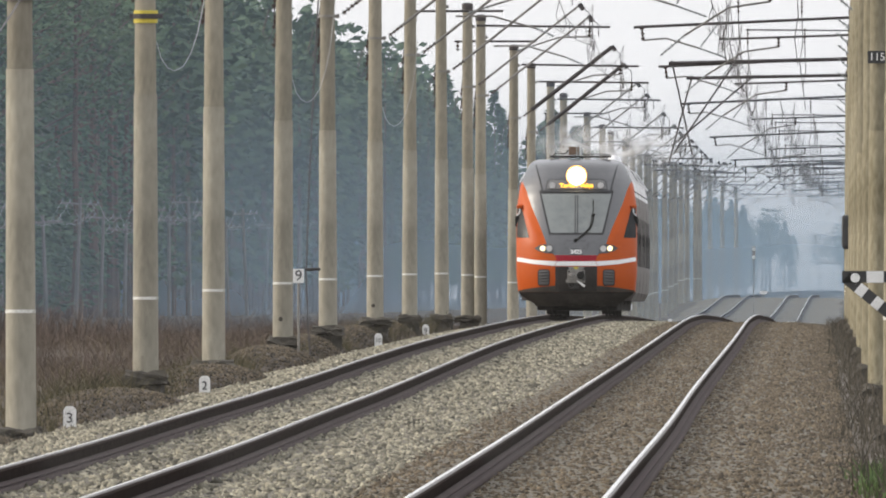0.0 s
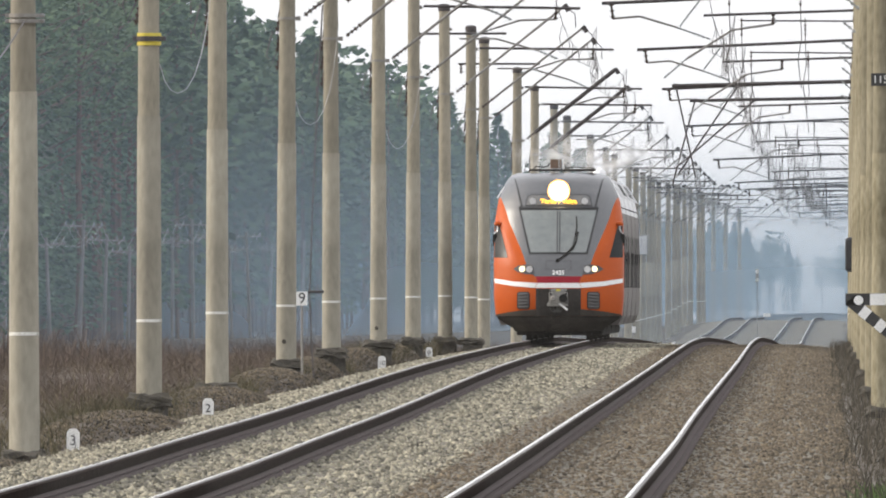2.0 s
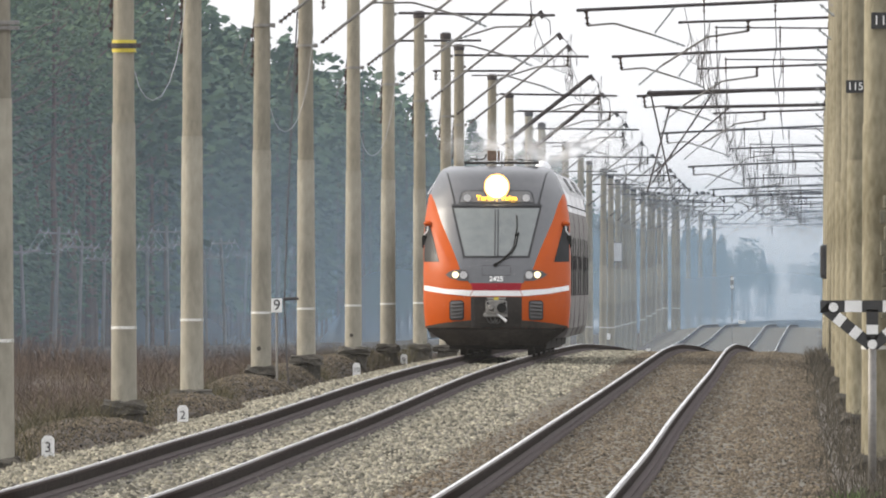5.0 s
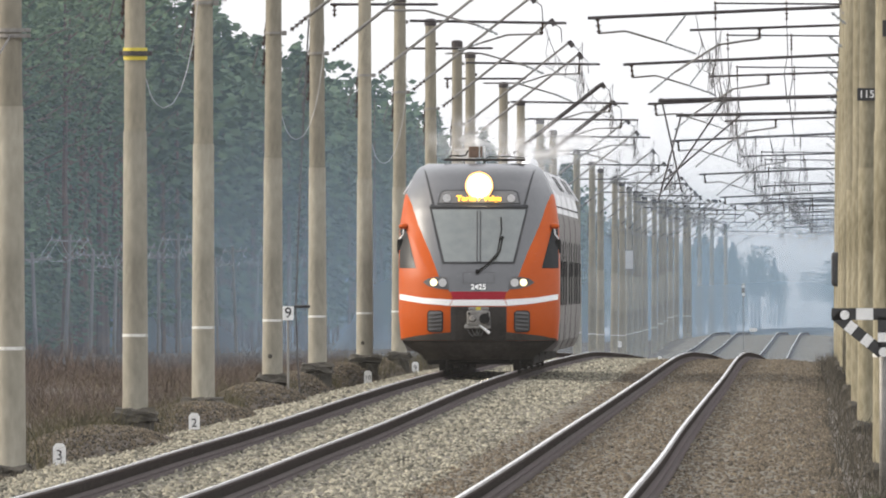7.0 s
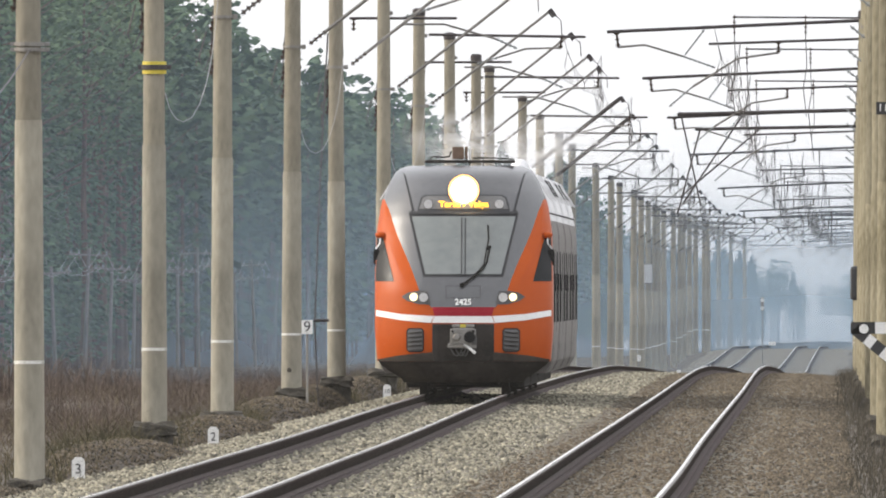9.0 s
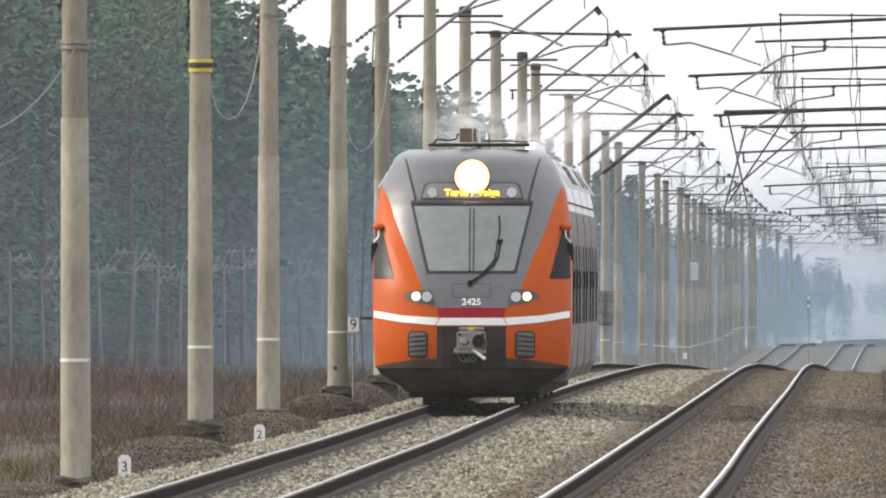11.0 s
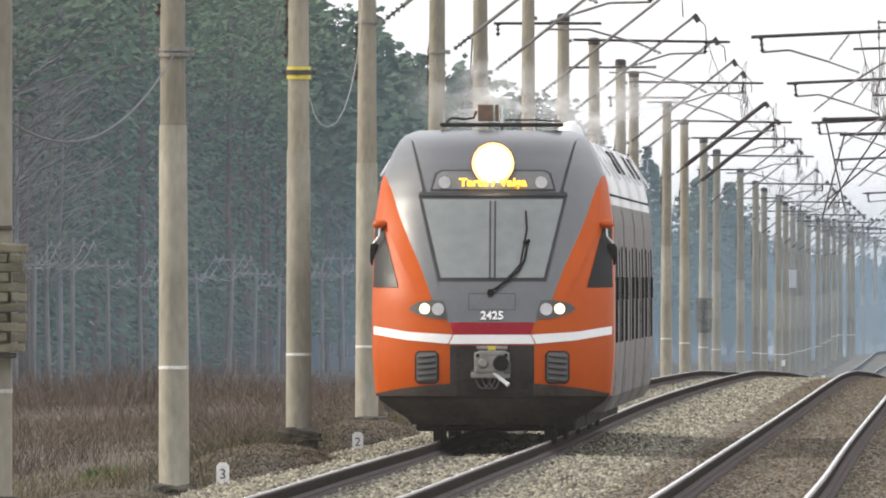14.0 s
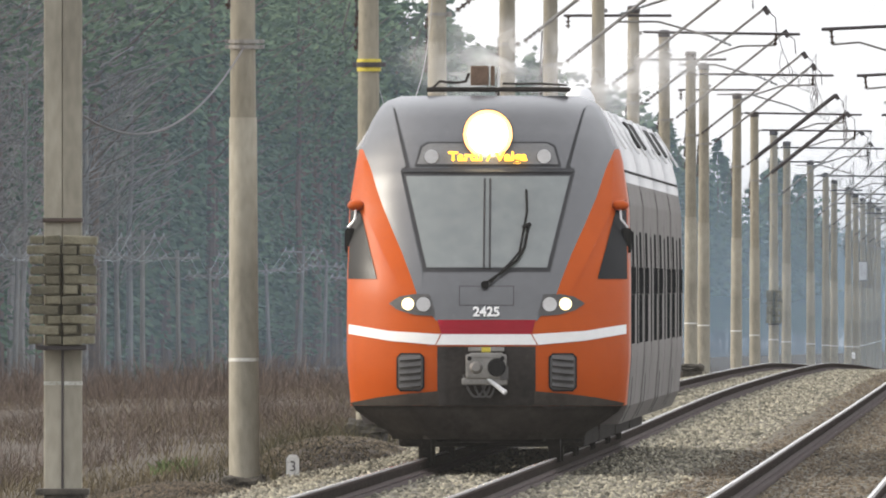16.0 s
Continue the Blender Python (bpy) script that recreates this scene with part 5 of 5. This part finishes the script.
# ---- exhaust over the train ----
def soft_smoke(colour, most):
    """Exhaust that thins out from the middle of each drift to nothing at its rim."""
    m = thin_veil("grey_exhaust", colour, 0.0, most, 1.9)
    nt = m.node_tree
    mx = [n for n in nt.nodes if n.type == "MIX_SHADER" and n.inputs[0].is_linked][0]
    old = mx.inputs[0].links[0].from_socket
    tc = nt.nodes.new("ShaderNodeTexCoord")
    ln = nt.nodes.new("ShaderNodeVectorMath")
    ln.operation = "LENGTH"
    nt.links.new(tc.outputs["Object"], ln.inputs[0])
    mr = nt.nodes.new("ShaderNodeMapRange")
    mr.interpolation_type = "SMOOTHERSTEP"
    mr.inputs["From Min"].default_value, mr.inputs["From Max"].default_value = 0.05, 0.98
    mr.inputs["To Min"].default_value, mr.inputs["To Max"].default_value = 1.0, 0.0
    nt.links.new(ln.outputs["Value"], mr.inputs["Value"])
    mu = nt.nodes.new("ShaderNodeMath")
    mu.operation = "MULTIPLY"
    nt.links.new(old, mu.inputs[0])
    nt.links.new(mr.outputs[0], mu.inputs[1])
    nt.links.new(mu.outputs[0], mx.inputs[0])
    return m


M["smoke"] = soft_smoke((0.95, 0.94, 0.93), 0.6)


def build_smoke():
    e = thing("exhaust_smoke", pose(float(line_x[1](948)), 948, float(rail_z[1](948)) + 0.09), "thin grey exhaust drifting above the train roof", "smoke", kind="stuff")
    for k, (x, y, z, w, h) in enumerate(((-0.1, 14, 5.0, 1.8, 0.85), (1.3, 46, 5.0, 2.2, 1.0))):
        bm = bmesh.new()
        rows = []
        for j in range(7):
            r = j / 6
            rows.append([bm.verts.new((math.cos(a) * r, 0.6 * noise.noise(Vector((math.cos(a) * r * 2 + k, math.sin(a) * r * 2, 0))), math.sin(a) * r)) for a in np.linspace(0, 2 * math.pi, 24, endpoint=False)])
        for a, b in zip(rows[:-1], rows[1:]):
            for i in range(24):
                bm.faces.new((a[i], a[(i + 1) % 24], b[(i + 1) % 24], b[i]))
        bmesh.ops.remove_doubles(bm, verts=bm.verts[:], dist=1e-5)
        ob = part("drift", bm, "smoke", e, "", True)
        ob.matrix_basis = Matrix.Translation((x, y, z)) @ Matrix.Diagonal((w, 1.5, h, 1))
    return e


smoke = build_smoke()


# ---- dry growth beside the line ----
def stems(name, material, count, place, tall, wide, seed, label, spread=0.35):
    rng = np.random.default_rng(seed)
    x, d = place(rng, count)
    z = ground_z(x, d) - 0.03
    h = rng.uniform(*tall, count) * (0.6 + 0.4 * rng.random(count))
    h = h * np.clip(0.8 + 0.45 * np.sin(x * 0.55 + 0.7 * np.sin(d * 0.043)) * np.sin(d * 0.061 + x * 0.2), 0.35, 1.25)
    w = rng.uniform(*wide, count)
    lx, ly = rng.normal(0, spread, count) * h, rng.normal(0, spread, count) * h
    b = np.stack([x, d, z], -1)
    a = rng.uniform(-0.5, 0.5, count)
    s = np.stack([np.cos(a) * w, np.sin(a) * w, 0 * w], -1)
    mid = b + np.stack([lx * 0.35, ly * 0.35, h * 0.6], -1)
    top = b + np.stack([lx, ly, h], -1)
    v = np.stack([b - s, b + s, mid + s * 0.7, mid - s * 0.7, top + s * 0.15, top - s * 0.15], 1).reshape(-1, 3)
    f = (np.array([(0, 1, 2, 3), (3, 2, 4, 5)])[None] + 6 * np.arange(count)[:, None, None]).reshape(-1, 4)
    return tagged(soup(name, v, f, material), label, "dry growth", kind="stuff")


def field(rng, n):
    d = 330 + 1500 * rng.random(n) ** 1.3
    x = line_x[1](d) - 5.0 - 34 * rng.random(n) ** 1.4
    return x, d


def patchy(rng, n, thin=0.0):
    x, d = field(rng, n * 2)
    keep = np.sin(x * 0.31 + 1.7 * np.sin(d * 0.021)) + np.sin(d * 0.034 + x * 0.12) + rng.normal(0, 0.6, len(x)) > thin
    return np.resize(x[keep], n), np.resize(d[keep], n) + rng.normal(0, 0.8, n)


def beside(line, lo, hi, near, far):
    return lambda r, n: (lambda d: (line_x[line](d) + lo + (hi - lo) * r.random(n), d))(near + (far - near) * r.random(n))


stems("dry_scrub", "twig", 100000, lambda r, n: (lambda p: (p[0] - np.where(p[1] < 560, 2.5, 0), p[1]))(patchy(r, n, 0.0)), (0.15, 0.95), (0.002, 0.006), 1, "brown leafless scrub in the field", 0.85)
stems("dry_grass", "straw", 52000, lambda r, n: patchy(r, n, 0.2), (0.10, 0.50), (0.003, 0.008), 2, "pale dry grass in the field", 0.6)
stems("verge_scrub", "weed", 7000, lambda r, n: (lambda d: (line_x[2](d) + 2.75 + 1.1 * r.random(n) ** 0.6 + 0.12 * np.sin(d * 0.09), d))(260 + 740 * r.random(n)), (0.12, 0.55), (0.003, 0.008), 3, "dark dry weeds along the ballast edge", 0.35)
stems("verge_weeds", "weed", 5000, lambda r, n: (lambda d: (line_x[2](d) + 2.25 + 1.1 * r.random(n) ** 0.7 + 0.1 * np.sin(d * 0.07), d))(260 + 740 * r.random(n)), (0.03, 0.14), (0.003, 0.009), 13, "short dead weeds in the ballast shoulder", 0.8)
stems("mast_weeds", "weed", 9000, beside(1, -5.6, -2.75, 330, 1000), (0.05, 0.26), (0.003, 0.009), 4, "short dry weeds round the masts", 0.7)
stems("mound_grass", "moss", 5200, lambda r, n: (lambda d: (line_x[1](d) - 3.2 - 1.3 * r.random(n), d + 8 * np.sin(d * 0.11)))(440 + 450 * r.random(n)), (0.42, 0.80), (0.003, 0.008), 14, "olive and brown grass on the mounds", 0.5)
stems("forest_edge_brush", "twig", 26000, lambda r, n: (lambda d: (line_x[1](d) - 16 - 26 * r.random(n), d))(900 + 1000 * r.random(n)), (0.5, 1.9), (0.008, 0.022), 7, "tall brown brush before the forest", 0.35)
stems("grass_tuft", "green", 160, lambda r, n: (-12.75 + r.normal(0, 0.14, n), 486 + r.normal(0, 0.6, n)), (0.15, 0.4), (0.01, 0.03), 9, "small green tuft in the dry field", 0.5)
stems("verge_grass", "green", 260, lambda r, n: (0.62 + r.normal(0, 0.12, n), 330 + r.normal(0, 10, n)), (0.08, 0.25), (0.008, 0.02), 10, "green grass at the ballast edge", 0.5)
scatter_stones("ballast_stones_pale", "stone_pale", 56000, (-7.4, -1.7), 215, 980, 5, "pale grey crushed ballast stones around the first track")
scatter_stones("ballast_stones_brown", "stone_brown", 60000, (-1.8, 2.9), 215, 980, 6, "brown rusty ballast stones around the second track", grain=0.75)

# ---- haze over the line, put into the tint of thin upright sheets ----
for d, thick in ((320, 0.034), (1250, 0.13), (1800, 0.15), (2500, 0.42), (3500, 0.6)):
    # The near sheet is neutral and added to lift the blacks; the far ones are blue.
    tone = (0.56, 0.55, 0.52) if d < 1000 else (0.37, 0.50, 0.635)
    veil = thin_veil("blue_haze_tint" if d > 1000 else "black_lift_haze", tone, thick * 0.8, thick * 1.2, 0.02, rise=None if d < 1700 else (-2.0, 20.0, 0.15) if d < 2000 else (1.0, 18.0, 0.06))
    me = bpy.data.meshes.new("haze_sheet")
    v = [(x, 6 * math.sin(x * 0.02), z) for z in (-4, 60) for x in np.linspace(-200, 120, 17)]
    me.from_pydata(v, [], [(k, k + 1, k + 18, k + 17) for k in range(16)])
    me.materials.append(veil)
    ob = new("haze_sheet", me)
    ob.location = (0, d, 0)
    tagged(ob, "upright sheet tinted to stand in for haze over the line", "mist", "mist layers", "stuff")


def motions():
    rows = []
    for k in range(17):
        d = 948 - 33.95 * k
        a = float(line_x[1](d)), float(rail_z[1](d))
        b = float(line_x[1](d + 50)), float(rail_z[1](d + 50))
        rows.append((float(k), pose(a[0], d, a[1] + 0.02, math.degrees(math.atan((b[1] - a[1]) / 50)), 0, math.degrees(math.atan((a[0] - b[0]) / 50)))))
    walk(train, rows)
    walk(smoke, rows)


motions()
